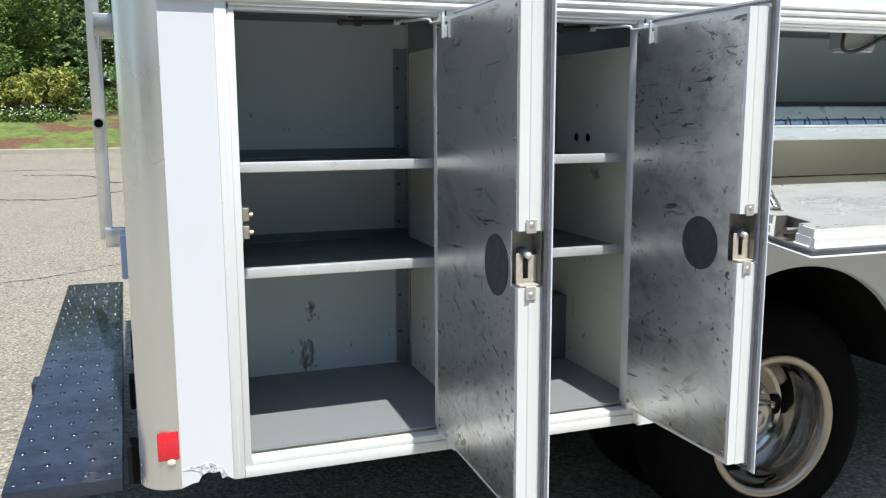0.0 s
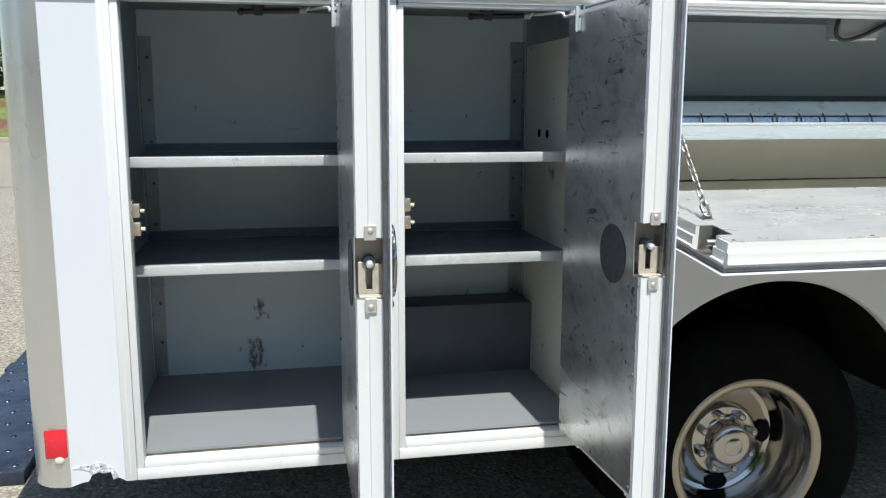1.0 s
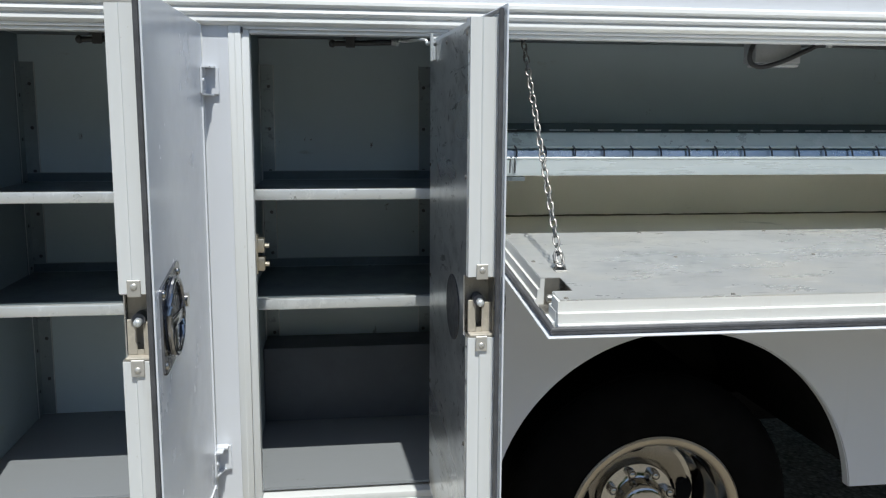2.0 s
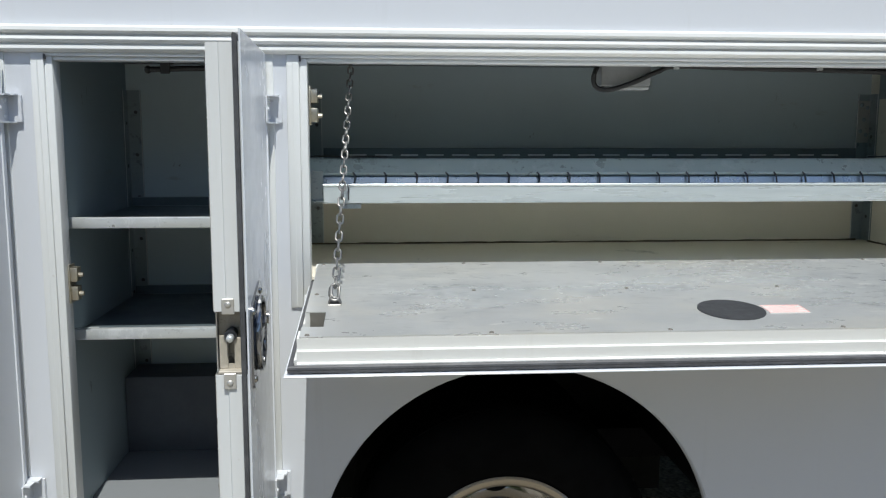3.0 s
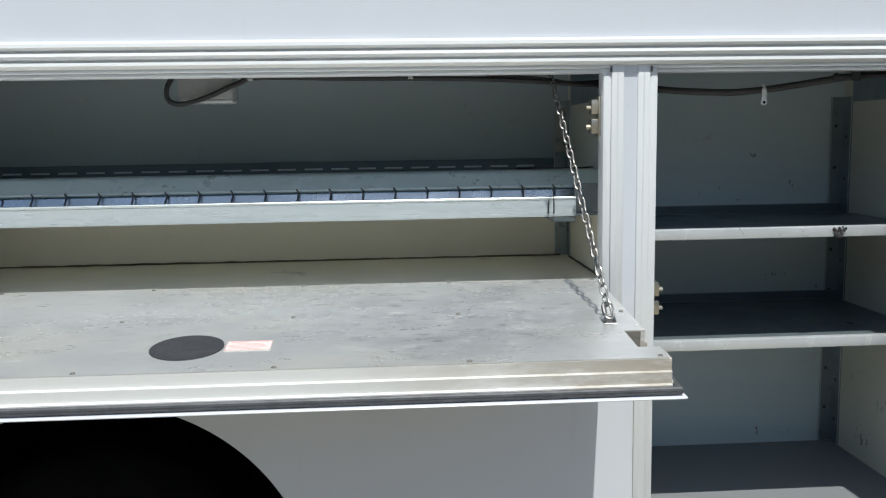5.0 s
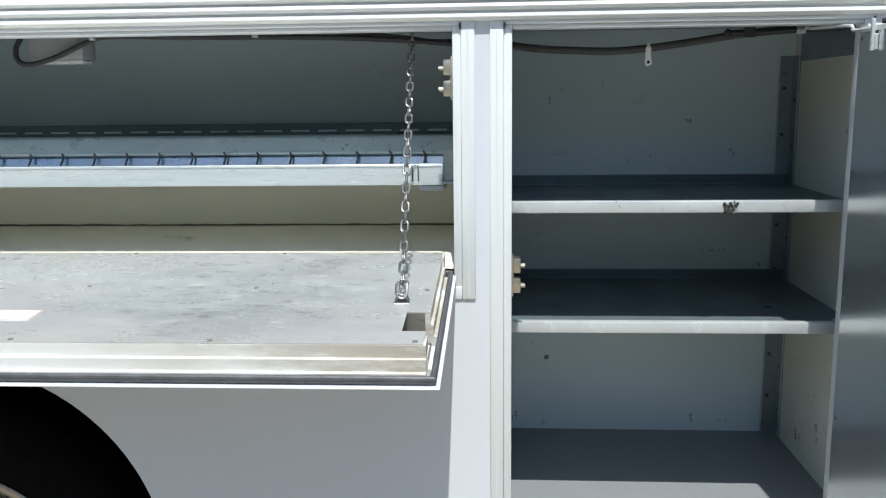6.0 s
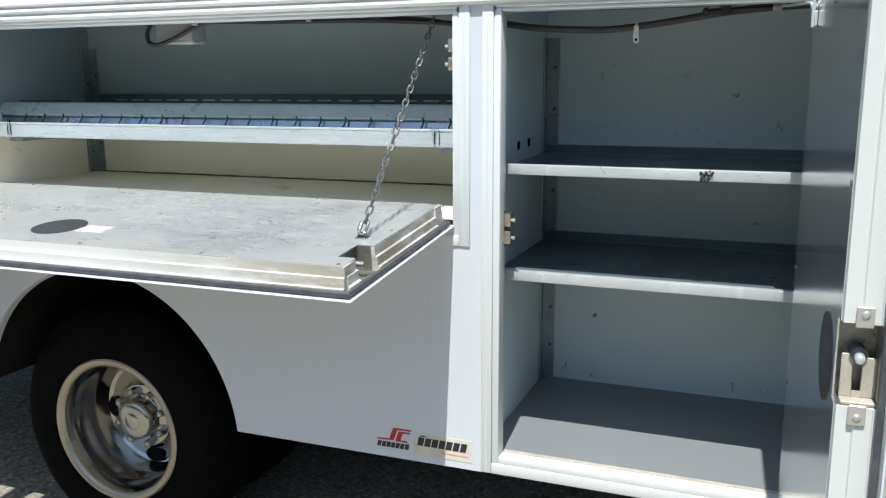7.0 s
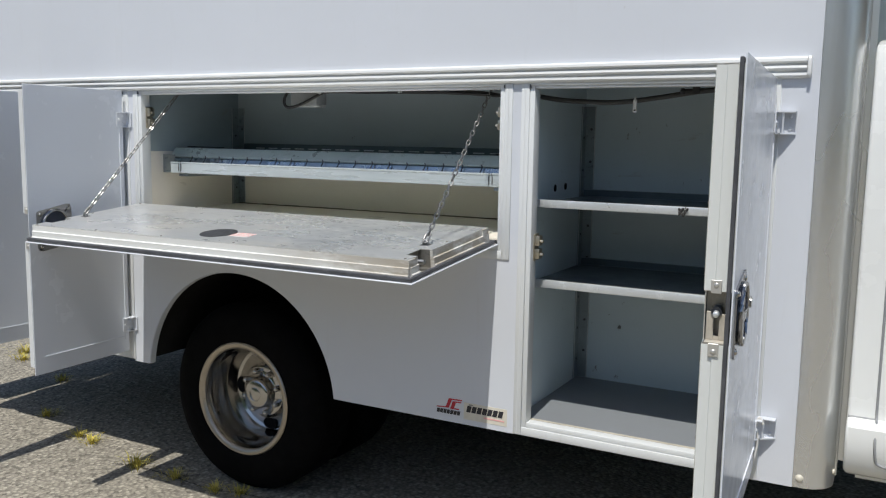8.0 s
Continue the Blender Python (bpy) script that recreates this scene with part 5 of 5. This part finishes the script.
def build_lamp_and_cables():
    t = thing("compartment_lamp", (1.82, 0.13, 1.515), "grey boxed compartment lamp under the ceiling", "lamp")
    part("housing", box(B(), 1.764, 1.878, 0.088, 0.150, 1.522, CEIL - 0.001, 0.004), M_LAMP_BOX, t)
    part("lens", box(B(), 1.772, 1.876, 0.092, 0.146, 1.514, 1.522, 0.003), M_LENS, t)
    bm = tube(B(), curve_pts([(1.760, 0.085, 1.575), (1.745, 0.078, 1.545), (1.748, 0.076, 1.520), (1.775, 0.076, 1.512), (1.830, 0.078, 1.527), (1.890, 0.08, 1.553), (1.935, 0.085, 1.565), (2.10, 0.09, 1.562), (2.25, 0.09, 1.560),
                              (2.40, 0.095, 1.557), (2.535, 0.095, 1.550), (2.62, 0.095, 1.543), (2.69, 0.095, 1.540)]), 0.0055)
    tagged(part("lamp_cable", bm, M_CABLE), "thin black cable looping under the ceiling", "cable")
    bm = tube(B(), curve_pts([(1.90, 0.11, 1.575), (2.05, 0.10, 1.572), (2.20, 0.10, 1.561), (2.35, 0.10, 1.569), (2.52, 0.10, 1.558), (2.60, 0.105, 1.548), (2.69, 0.11, 1.553)]), 0.004)
    tagged(part("thin_cable", bm, M_CABLE), "thin black cable sagging along the ceiling", "cable")
    for x in (1.921, 2.248):
        bm = box(B(), x - 0.005, x + 0.005, 0.040, 0.052, 1.556, CEIL - 0.001, 0.001, 1)
        tagged(part("cable_clip", bm, M_LENS), "small white plastic cable clip under the ceiling", "clip", "cable clips")
    for ctrl in ([(1.085, 0.30, 1.359), (1.13, 0.215, 1.3615), (1.20, 0.206, 1.3615), (1.255, 0.215, 1.3615), (1.285, 0.26, 1.360)], [(2.50, 0.26, 1.360), (2.55, 0.212, 1.3615), (2.61, 0.208, 1.3615), (2.66, 0.23, 1.3612), (2.685, 0.28, 1.360)]):
        tagged(part("loose_wire", tube(B(), curve_pts(ctrl), 0.0022, 6), M_CABLE), "thin black wire lying on the rack deck", "wire", "loose wires")
    pts = [(2.702, 0.10, 1.545), (2.73, 0.10, 1.540), (2.80, 0.10, 1.530), (2.88, 0.10, 1.525), (2.95, 0.10, 1.523), (3.02, 0.10, 1.528), (3.10, 0.10, 1.538), (3.20, 0.10, 1.552), (3.30, 0.11, 1.560), (3.43, 0.13, 1.566)]
    c = part("conduit", tube(B(), curve_pts(pts), 0.0075, 12), M_CONDUIT)
    tagged(c, "grey ribbed cable conduit hung along the compartment ceiling", "conduit")
    bm = box(B(), 3.012, 3.023, 0.090, 0.092, 1.500, 1.530, 0.001, 1)
    rod(bm, (3.0175, 0.0898, 1.500), (3.0175, 0.0922, 1.500), 0.0072, 14)
    part("clip_hole", rod(B(), (3.0175, 0.0890, 1.500), (3.0175, 0.0899, 1.500), 0.0030, 10), M_BLACK, c)
    tube(bm, [(3.0175 , 0.10 + 0.0095 * math.cos(w), 1.5275 + 0.0095 * math.sin(w)) for w in [2 * math.pi * k / 14 for k in range(13)]], 0.003, 6)
    part("cable_clip", bm, M_TRIM, c)


build_lamp_and_cables()


def build_stay(x, y, z, end, label):
    """A spring door stay under the head of the opening."""
    t = thing("door_stay", (x, y, z), label, "door stay", "door stays")
    bm = box(B(), x - 0.012, x + 0.018, y - 0.010, y + 0.012, z - 0.006, CEIL - 0.001, 0.002)
    box(bm, x - 0.006, x + 0.014, y - 0.012, y - 0.009, z - 0.026, z + 0.010, 0.001, 1)
    part("bracket", bm, M_CABLE, t)
    bm = rod(B(), (x - 0.034, y, z - 0.017), (x + 0.094, y, z - 0.013), 0.0058, 12)
    dome(bm, (x - 0.034, y, z - 0.017), (-1, 0, 0), 0.0085, 0.9)
    part("sleeve", bm, M_CABLE, t, "dark sleeve over the stay spring")
    bm = B()
    for k in range(5):
        q = x + 0.094 + 0.0034 * k
        tube(bm, [(q, y + 0.0070 * math.cos(w), z - 0.013 + 0.0070 * math.sin(w)) for w in [2 * math.pi * j / 10 for j in range(11)]], 0.0014, 5)
    part("spring", bm, M_GALV, t)
    ex, ey = end
    rod_pts = curve_pts([(x + 0.108, y, z - 0.013), (x + 0.113, y - 0.004, z - 0.007), (x + 0.118, y - 0.010, z - 0.011), (ex - 0.012, ey + 0.092, z - 0.013), (ex - 0.007, ey + 0.080, z - 0.022), (ex - 0.005, ey + 0.040, z - 0.024), (ex - 0.003, ey, z - 0.024)], 6)
    bm = tube(B(), rod_pts, 0.0034)
    part("stay_rod", bm, M_GALV, t)
    bm = box(B(), ex - 0.010, ex - 0.004, ey - 0.004, ey + 0.004, z - 0.062, z - 0.008, 0.001, 1)
    box(bm, ex - 0.005, ex, ey - 0.008, ey + 0.008, z - 0.060, z - 0.034, 0.001, 1)
    part("rod_bracket", bm, M_GALV, t)


build_stay(0.296, 0.060, 1.565, (0.4575, -0.115), "sprung steel door stay under the compartment head")
build_stay(0.815, 0.060, 1.565, (0.9820, -0.115), "sprung steel door stay under the compartment head")
build_stay(3.195, 0.060, 1.568, (3.3640, -0.115), "sprung steel door stay under the compartment head")


def build_debris():
    bm = B()
    rng = random.Random(7)
    for k in range(16):
        c = Vector((3.180 + rng.uniform(-0.013, 0.013), 0.054 + rng.uniform(-0.004, 0.003), 1.216 + rng.uniform(-0.011, 0.012)))
        bmesh.ops.create_icosphere(bm, subdivisions=1, radius=rng.uniform(0.002, 0.0055), matrix=Matrix.Translation(c) @ Matrix.Diagonal((1, 0.7, 1.2, 1)))
    tagged(part("mud_clump", bm, M_DEBRIS), "small dark crumbly mud clump stuck on a shelf lip", "clump")


build_debris()
cord = tube(B(), curve_pts([(3.440, -0.044, 0.672), (3.430, -0.048, 0.690), (3.422, -0.047, 0.668), (3.427, -0.044, 0.630), (3.424, -0.043, 0.590), (3.412, -0.042, 0.540), (3.402, -0.046, 0.500), (3.392, -0.050, 0.458), (3.384, -0.050, 0.41)]), 0.0036)
tagged(part("cord", cord, M_ROPE), "white cord hanging from the lower door hinge", "cord")


def smear(parent, x, z, w, h, n, seed, size=0.006, y=BACK - 0.0012, side=None):
    """Dark rubbed marks on a back wall: many small uneven flakes."""
    rng = random.Random(seed)
    bm = B()
    cores = [(rng.gauss(0, w / 2.8), rng.uniform(-h / 2, h / 2)) for k in range(max(2, n // 3))]
    for k in range(n * 7):
        p, q = cores[k % len(cores)]
        c = Vector((x + p + rng.gauss(0, 0.35 * size), y - 0.00015 * (k % 3), z + q + rng.gauss(0, 0.7 * size)))
        r = 0.3 * size * rng.uniform(0.1, 0.85)
        ph = rng.uniform(0, 6.283)
        bm.faces.new([bm.verts.new(c + Vector((r * rng.uniform(0.5, 1.0) * math.cos(ph - 6.283 * j / 7), 0, 1.7 * r * rng.uniform(0.4, 1.0) * math.sin(ph - 6.283 * j / 7)))) for j in range(7)])
    if side is not None:
        bm.transform(Matrix(((0, 1, 0, side - y), (1, 0, 0, 0), (0, 0, 1, 0), (0, 0, 0, 1))))
    bmesh.ops.recalc_face_normals(bm, faces=bm.faces)
    tagged(part("scuff_mark", bm, M_SCUFF, parent), kind="stuff")


walls = [o for o in truck.children if o.name.startswith("storage_compartment")]
smear(walls[0], 0.268, 0.752, 0.030, 0.045, 30, 1)
smear(walls[0], 0.274, 0.752, 0.010, 0.060, 40, 17, 0.0055)
smear(walls[0], 0.256, 0.620, 0.034, 0.085, 80, 2)
smear(walls[0], 0.250, 0.612, 0.010, 0.095, 80, 15, 0.0060)
smear(walls[0], 0.270, 0.618, 0.009, 0.080, 60, 16, 0.0055)
smear(walls[0], 0.391, 0.635, 0.006, 0.008, 4, 3)
smear(walls[0], 0.114, 1.340, 0.010, 0.008, 4, 4)
smear(walls[0], 0.197, 1.300, 0.050, 0.012, 8, 18, 0.004)
smear(walls[0], 0.288, 1.397, 0.010, 0.014, 12, 19, 0.008, side=0.5725)
smear(walls[0], 0.398, 0.700, 0.022, 0.100, 20, 14, 0.006, side=0.5725)
smear(walls[1], 0.272, 1.165, 0.050, 0.020, 26, 13, 0.009, side=1.0605)
for k, (y, z, w, h, n, s) in enumerate(((0.364, 0.886, 0.006, 0.01, 4, 0.005), (0.30, 0.65, 0.02, 0.05, 10, 0.007), (0.36, 0.70, 0.03, 0.10, 12, 0.005), (0.42, 0.60, 0.05, 0.03, 12, 0.008), (0.25, 1.35, 0.01, 0.02, 4, 0.006))):
    smear(walls[0], y, z, w, h, n, 70 + k, s, side=0.5725)
    smear(walls[1], y + 0.03, z + 0.02, w, h, n, 80 + k, s, side=1.0605)
    smear(walls[3], y - 0.02, z + 0.01, w, h, n, 90 + k, s, side=3.4625)
smear(walls[1], 0.90, 1.31, 0.020, 0.012, 5, 5)
smear(walls[1], 0.72, 1.33, 0.020, 0.012, 4, 6, 0.004)
for k, (x, z, w, h, n, s) in enumerate(((2.854, 0.745, 0.012, 0.006, 22, 0.008), (2.810, 0.788, 0.020, 0.008, 6, 0.004), (3.242, 0.580, 0.014, 0.022, 16, 0.006), (3.323, 0.575, 0.020, 0.004, 8, 0.004),
                                         (3.208, 1.373, 0.014, 0.006, 20, 0.006), (3.319, 1.294, 0.010, 0.014, 14, 0.006), (3.115, 1.286, 0.010, 0.006, 6, 0.004), (3.061, 1.271, 0.014, 0.008, 6, 0.004), (3.160, 1.252, 0.060, 0.006, 10, 0.004),
                                         (2.858, 1.424, 0.008, 0.026, 12, 0.006), (3.278, 1.039, 0.100, 0.004, 22, 0.005), (3.400, 1.001, 0.030, 0.004, 10, 0.006), (2.771, 0.582, 0.016, 0.022, 16, 0.006), (2.864, 0.563, 0.040, 0.008, 14, 0.006))):
    smear(walls[3], x, z, w * 0.8, h * 0.8, n, 20 + k, s * 0.6)
for k, (x, z) in enumerate(((2.469, 1.44), (1.693, 1.41), (2.1, 1.20))):
    smear(walls[2], x, z, 0.02, 0.012, 4, 50 + k, 0.004)

# ---- outdoors: weeds, trees and shrubs ----


def build_weed(at, size, seed):
    rng = random.Random(seed)
    bm = B()
    for k in range(90):
        a, h, lean = rng.uniform(0, 6.283), size * rng.uniform(0.25, 0.85), rng.uniform(0.4, 1.3)
        d = Vector((math.cos(a), math.sin(a), 0))
        s = d.cross(Vector((0, 0, 1))) * rng.uniform(0.0012, 0.0026)
        p = Vector(at) + d * rng.uniform(0, size * 0.45) * rng.choice((0.4, 1, 2.2))
        q = p + Vector((0, 0, h * 0.55)) + d * h * lean * 0.35
        r = p + Vector((0, 0, h * (1 - 0.35 * lean))) + d * h * lean
        v = [bm.verts.new(c) for c in (p - s, p + s, q + s * 0.8, q - s * 0.8, r)]
        bm.faces.new((v[0], v[1], v[2], v[3]))
        bm.faces.new((v[3], v[2], v[4]))
    tagged(part("weed_tuft", bm, M_WEED), "yellow-green weed tuft growing from an asphalt crack", "weed", "weeds in the asphalt")


for i, (x, y, s) in enumerate(((0.125, 0.247, 0.06), (0.50, 0.13, 0.055), (0.62, 0.10, 0.06), (1.007, 0.008, 0.085), (1.232, 0.005, 0.06), (1.452, -0.005, 0.05), (-1.044, 0.965, 0.10), (-0.90, 0.85, 0.07), (-0.333, 0.679, 0.06), (1.557, 0.021, 0.05))):
    build_weed((x, y, GZ), s, 40 + i)


def build_crack(ctrl, width, seed, label):
    """A tarred crack: an uneven strip lying on the asphalt."""
    rng = random.Random(seed)
    bm = B()
    row = []
    for p in curve_pts(ctrl, 14):
        w = width * rng.uniform(0.3, 1.0)
        o = Vector((rng.gauss(0, width * 0.5), rng.gauss(0, width * 0.7), 0))
        row.append((bm.verts.new(p + o + Vector((w * 0.4, w, 0.003))), bm.verts.new(p + o + Vector((-w * 0.4, -w, 0.003)))))
    for (a, b), (d, e) in zip(row, row[1:]):
        bm.faces.new((a, b, e, d))
    bmesh.ops.recalc_face_normals(bm, faces=bm.faces)
    tagged(part("asphalt_crack", bm, M_TAR), label, "crack", "cracks in the asphalt", kind="structure")


G3 = GZ + 0.002
build_crack([(-5.0, 12.2, G3), (-2.9, 12.9, G3), (-1.9, 12.6, G3), (-1.5, 12.5, G3), (-1.1, 12.7, G3), (-0.75, 13.3, G3), (-0.5, 13.7, G3), (0.6, 14.3, G3)], 0.05, 1, "dark tarred crack in the asphalt")
build_crack([(-2.6, 18.6, G3), (-1.5, 18.2, G3), (-1.05, 17.2, G3), (-0.8, 16.0, G3), (-0.55, 15.7, G3), (0.5, 16.3, G3)], 0.06, 2, "dark tarred crack in the asphalt")
build_crack([(-2.6, 4.9, G3), (-1.2, 5.42, G3), (-0.85, 5.6, G3), (-0.58, 5.8, G3), (-0.32, 6.0, G3), (1.5, 6.5, G3)], 0.014, 3, "thin weedy crack across the asphalt")
build_crack([(-5.0, 20.0, G3), (-2.6, 20.4, G3), (-1.4, 20.1, G3), (1.5, 20.9, G3)], 0.05, 4, "dark tarred crack in the asphalt")
build_crack([(0.9, -0.02, G3), (1.02, 0.01, G3), (1.24, 0.0, G3), (1.45, -0.01, G3), (1.56, 0.02, G3), (1.9, 0.05, G3), (2.6, 0.0, G3)], 0.004, 5, "thin weedy crack in the asphalt")


def leaf_cloud(bm, rng, centre, radii, count, size, droop=0.0):
    for k in range(count):
        while True:
            v = Vector((rng.uniform(-1, 1), rng.uniform(-1, 1), rng.uniform(-1, 1)))
            if 0.25 < v.length < 1:
                break
        c = Vector(centre) + Vector((v.x * radii[0], v.y * radii[1], v.z * radii[2]))
        a = Vector((rng.gauss(0, 1), rng.gauss(0, 1), rng.gauss(0, 0.6) - droop)).normalized()
        b = a.cross(Vector((rng.gauss(0, 1), rng.gauss(0, 1), rng.gauss(0, 1)))).normalized()
        s = size * rng.uniform(0.6, 1.3)
        bm.faces.new([bm.verts.new(p) for p in (c - a * s, c + b * s * 0.42, c + a * s, c - b * s * 0.42)])


def build_tree(x, y, h, spread, seed, leaf_mat, label, conifer=False):
    rng = random.Random(seed)
    z0 = GZ + 1.35
    t = thing("tree" if h > 3 else "shrub", (x, y, z0 - 0.3), label, "tree" if h > 3 else "shrub", "trees on the bank")
    bm = rod(B(), (x, y, z0 - 0.3), (x + 0.1, y, z0 + h * 0.8), 0.022 * h + 0.02, 10, 0.02)
    limbs = []
    for k in range(9 if h > 3 else 6):
        a = 2.4 * k + rng.uniform(-0.3, 0.3)
        f = rng.uniform(0.15, 0.75)
        p = Vector((x, y, z0 + h * f))
        r = spread * (1.05 - f if conifer else rng.uniform(0.5, 0.9))
        q = p + Vector((math.cos(a) * r, math.sin(a) * r, (0.0 if conifer else 0.25 * h) * rng.uniform(0.4, 1)))
        rod(bm, p, q, 0.007 * h + 0.006, 6, 0.006)
        limbs.append((p, q))
    part("trunk", bm, M_BARK, t)
    bm = B()
    if conifer:
        levels = int(h * 3.2)
        for i in range(levels):
            f = 0.06 + 0.92 * i / levels
            r = spread * (1.02 - f) + 0.12
            for k in range(max(4, int(r * 9))):
                a = rng.uniform(0, 6.283)
                rr = r * rng.uniform(0.45, 1.05)
                leaf_cloud(bm, rng, (x + math.cos(a) * rr, y + math.sin(a) * rr, z0 + h * f - 0.16 * rr), (0.26, 0.26, 0.12), 26, 0.085, 0.5)
    else:
        for p, q in limbs:
            for k in range(5):
                c = p.lerp(q, 0.35 + 0.17 * k) + Vector((rng.gauss(0, 0.25), rng.gauss(0, 0.25), rng.gauss(0, 0.25))) * spread * 0.5
                rad = spread * rng.uniform(0.20, 0.36)
                leaf_cloud(bm, rng, c, (rad, rad, rad * 0.8), int(150 * (rad / 0.4) ** 1.6) + 40, 0.075)
        leaf_cloud(bm, rng, (x, y, z0 + h * 0.62), (spread * 0.8, spread * 0.8, h * 0.38), int(500 * spread), 0.075)
    part("crown", bm, leaf_mat, t)
    return t


build_tree(-4.9, 35.9, 7.1, 2.43, 1, M_LEAF, "dark green broadleaf tree on the mulch bank")
build_tree(-1.6, 36.4, 8.8, 2.18, 2, M_NEEDLE, "tall dark conifer with drooping sprays", True)
build_tree(0.8, 37.1, 7.6, 2.05, 3, M_NEEDLE, "tall dark conifer with drooping sprays", True)
build_tree(-3.1, 34.6, 1.9, 1.09, 4, M_LEAF_YELLOW, "yellow-green rounded shrub on the bank")
build_tree(-4.6, 34.2, 1.3, 1.15, 5, M_LEAF_YELLOW, "yellow-green rounded shrub on the bank")
build_tree(-7.1, 34.8, 2.8, 1.54, 6, M_LEAF, "dark green shrub on the bank")
build_tree(-8.7, 37.7, 8.2, 2.82, 7, M_LEAF, "dark green broadleaf tree on the mulch bank")
build_tree(-12.2, 37.0, 7.6, 2.82, 8, M_LEAF, "dark green broadleaf tree on the mulch bank")
build_tree(4.1, 37.7, 7.8, 2.56, 9, M_LEAF, "dark green broadleaf tree on the mulch bank")


def build_flowers():
    rng = random.Random(11)
    bm = B()
    for k in range(70):
        c = Vector((-4.0 + rng.gauss(0, 0.7), 33.2 + rng.gauss(0, 0.2), GZ + 1.25 + rng.uniform(0, 0.4)))
        bmesh.ops.create_icosphere(bm, subdivisions=1, radius=0.028, matrix=Matrix.Translation(c))
    tagged(part("white_flowers", bm, M_PETAL), "scattered small white flowers below the shrubs", "flowers", kind="stuff")
    bm = B()
    leaf_cloud(bm, rng, (-4.0, 33.4, GZ + 1.2), (1.7, 0.4, 0.35), 1100, 0.08)
    tagged(part("flower_foliage", bm, M_LEAF), "low green foliage of a flower bed", "foliage", kind="stuff")


build_flowers()


def build_woods_and_sky_block():
    """Far woods beyond the bank, and unseen ones added behind the camera."""
    rng = random.Random(21)
    bm = B()
    # Out of view: these trees block the bright sky low on the horizon.
    for k in range(150):
        side = rng.random()
        if side < 0.7:
            c = (rng.uniform(-45, 48), rng.uniform(-36, -28))
        elif side < 0.85:
            c = (rng.uniform(-52, -44), rng.uniform(-30, 20))
        else:
            c = (rng.uniform(42, 50), rng.uniform(-30, 20))
        h = rng.uniform(7.0, 13.0)
        leaf_cloud(bm, rng, (c[0], c[1], GZ + h * 0.5), (2.8, 2.0, h * 0.52), 230, 0.66)
    for k in range(90):
        x = rng.uniform(-20, 11)
        h = rng.uniform(7, 13)
        leaf_cloud(bm, rng, (x, rng.uniform(39.5, 46), GZ + 1.2 + h * 0.5), (2.2, 1.6, h * 0.52), 800, 0.19)
    tagged(part("woods_and_sky_block", bm, M_LEAF), "dark green far woods, with unseen trees added to block low sky", "woods", kind="stuff")


build_woods_and_sky_block()
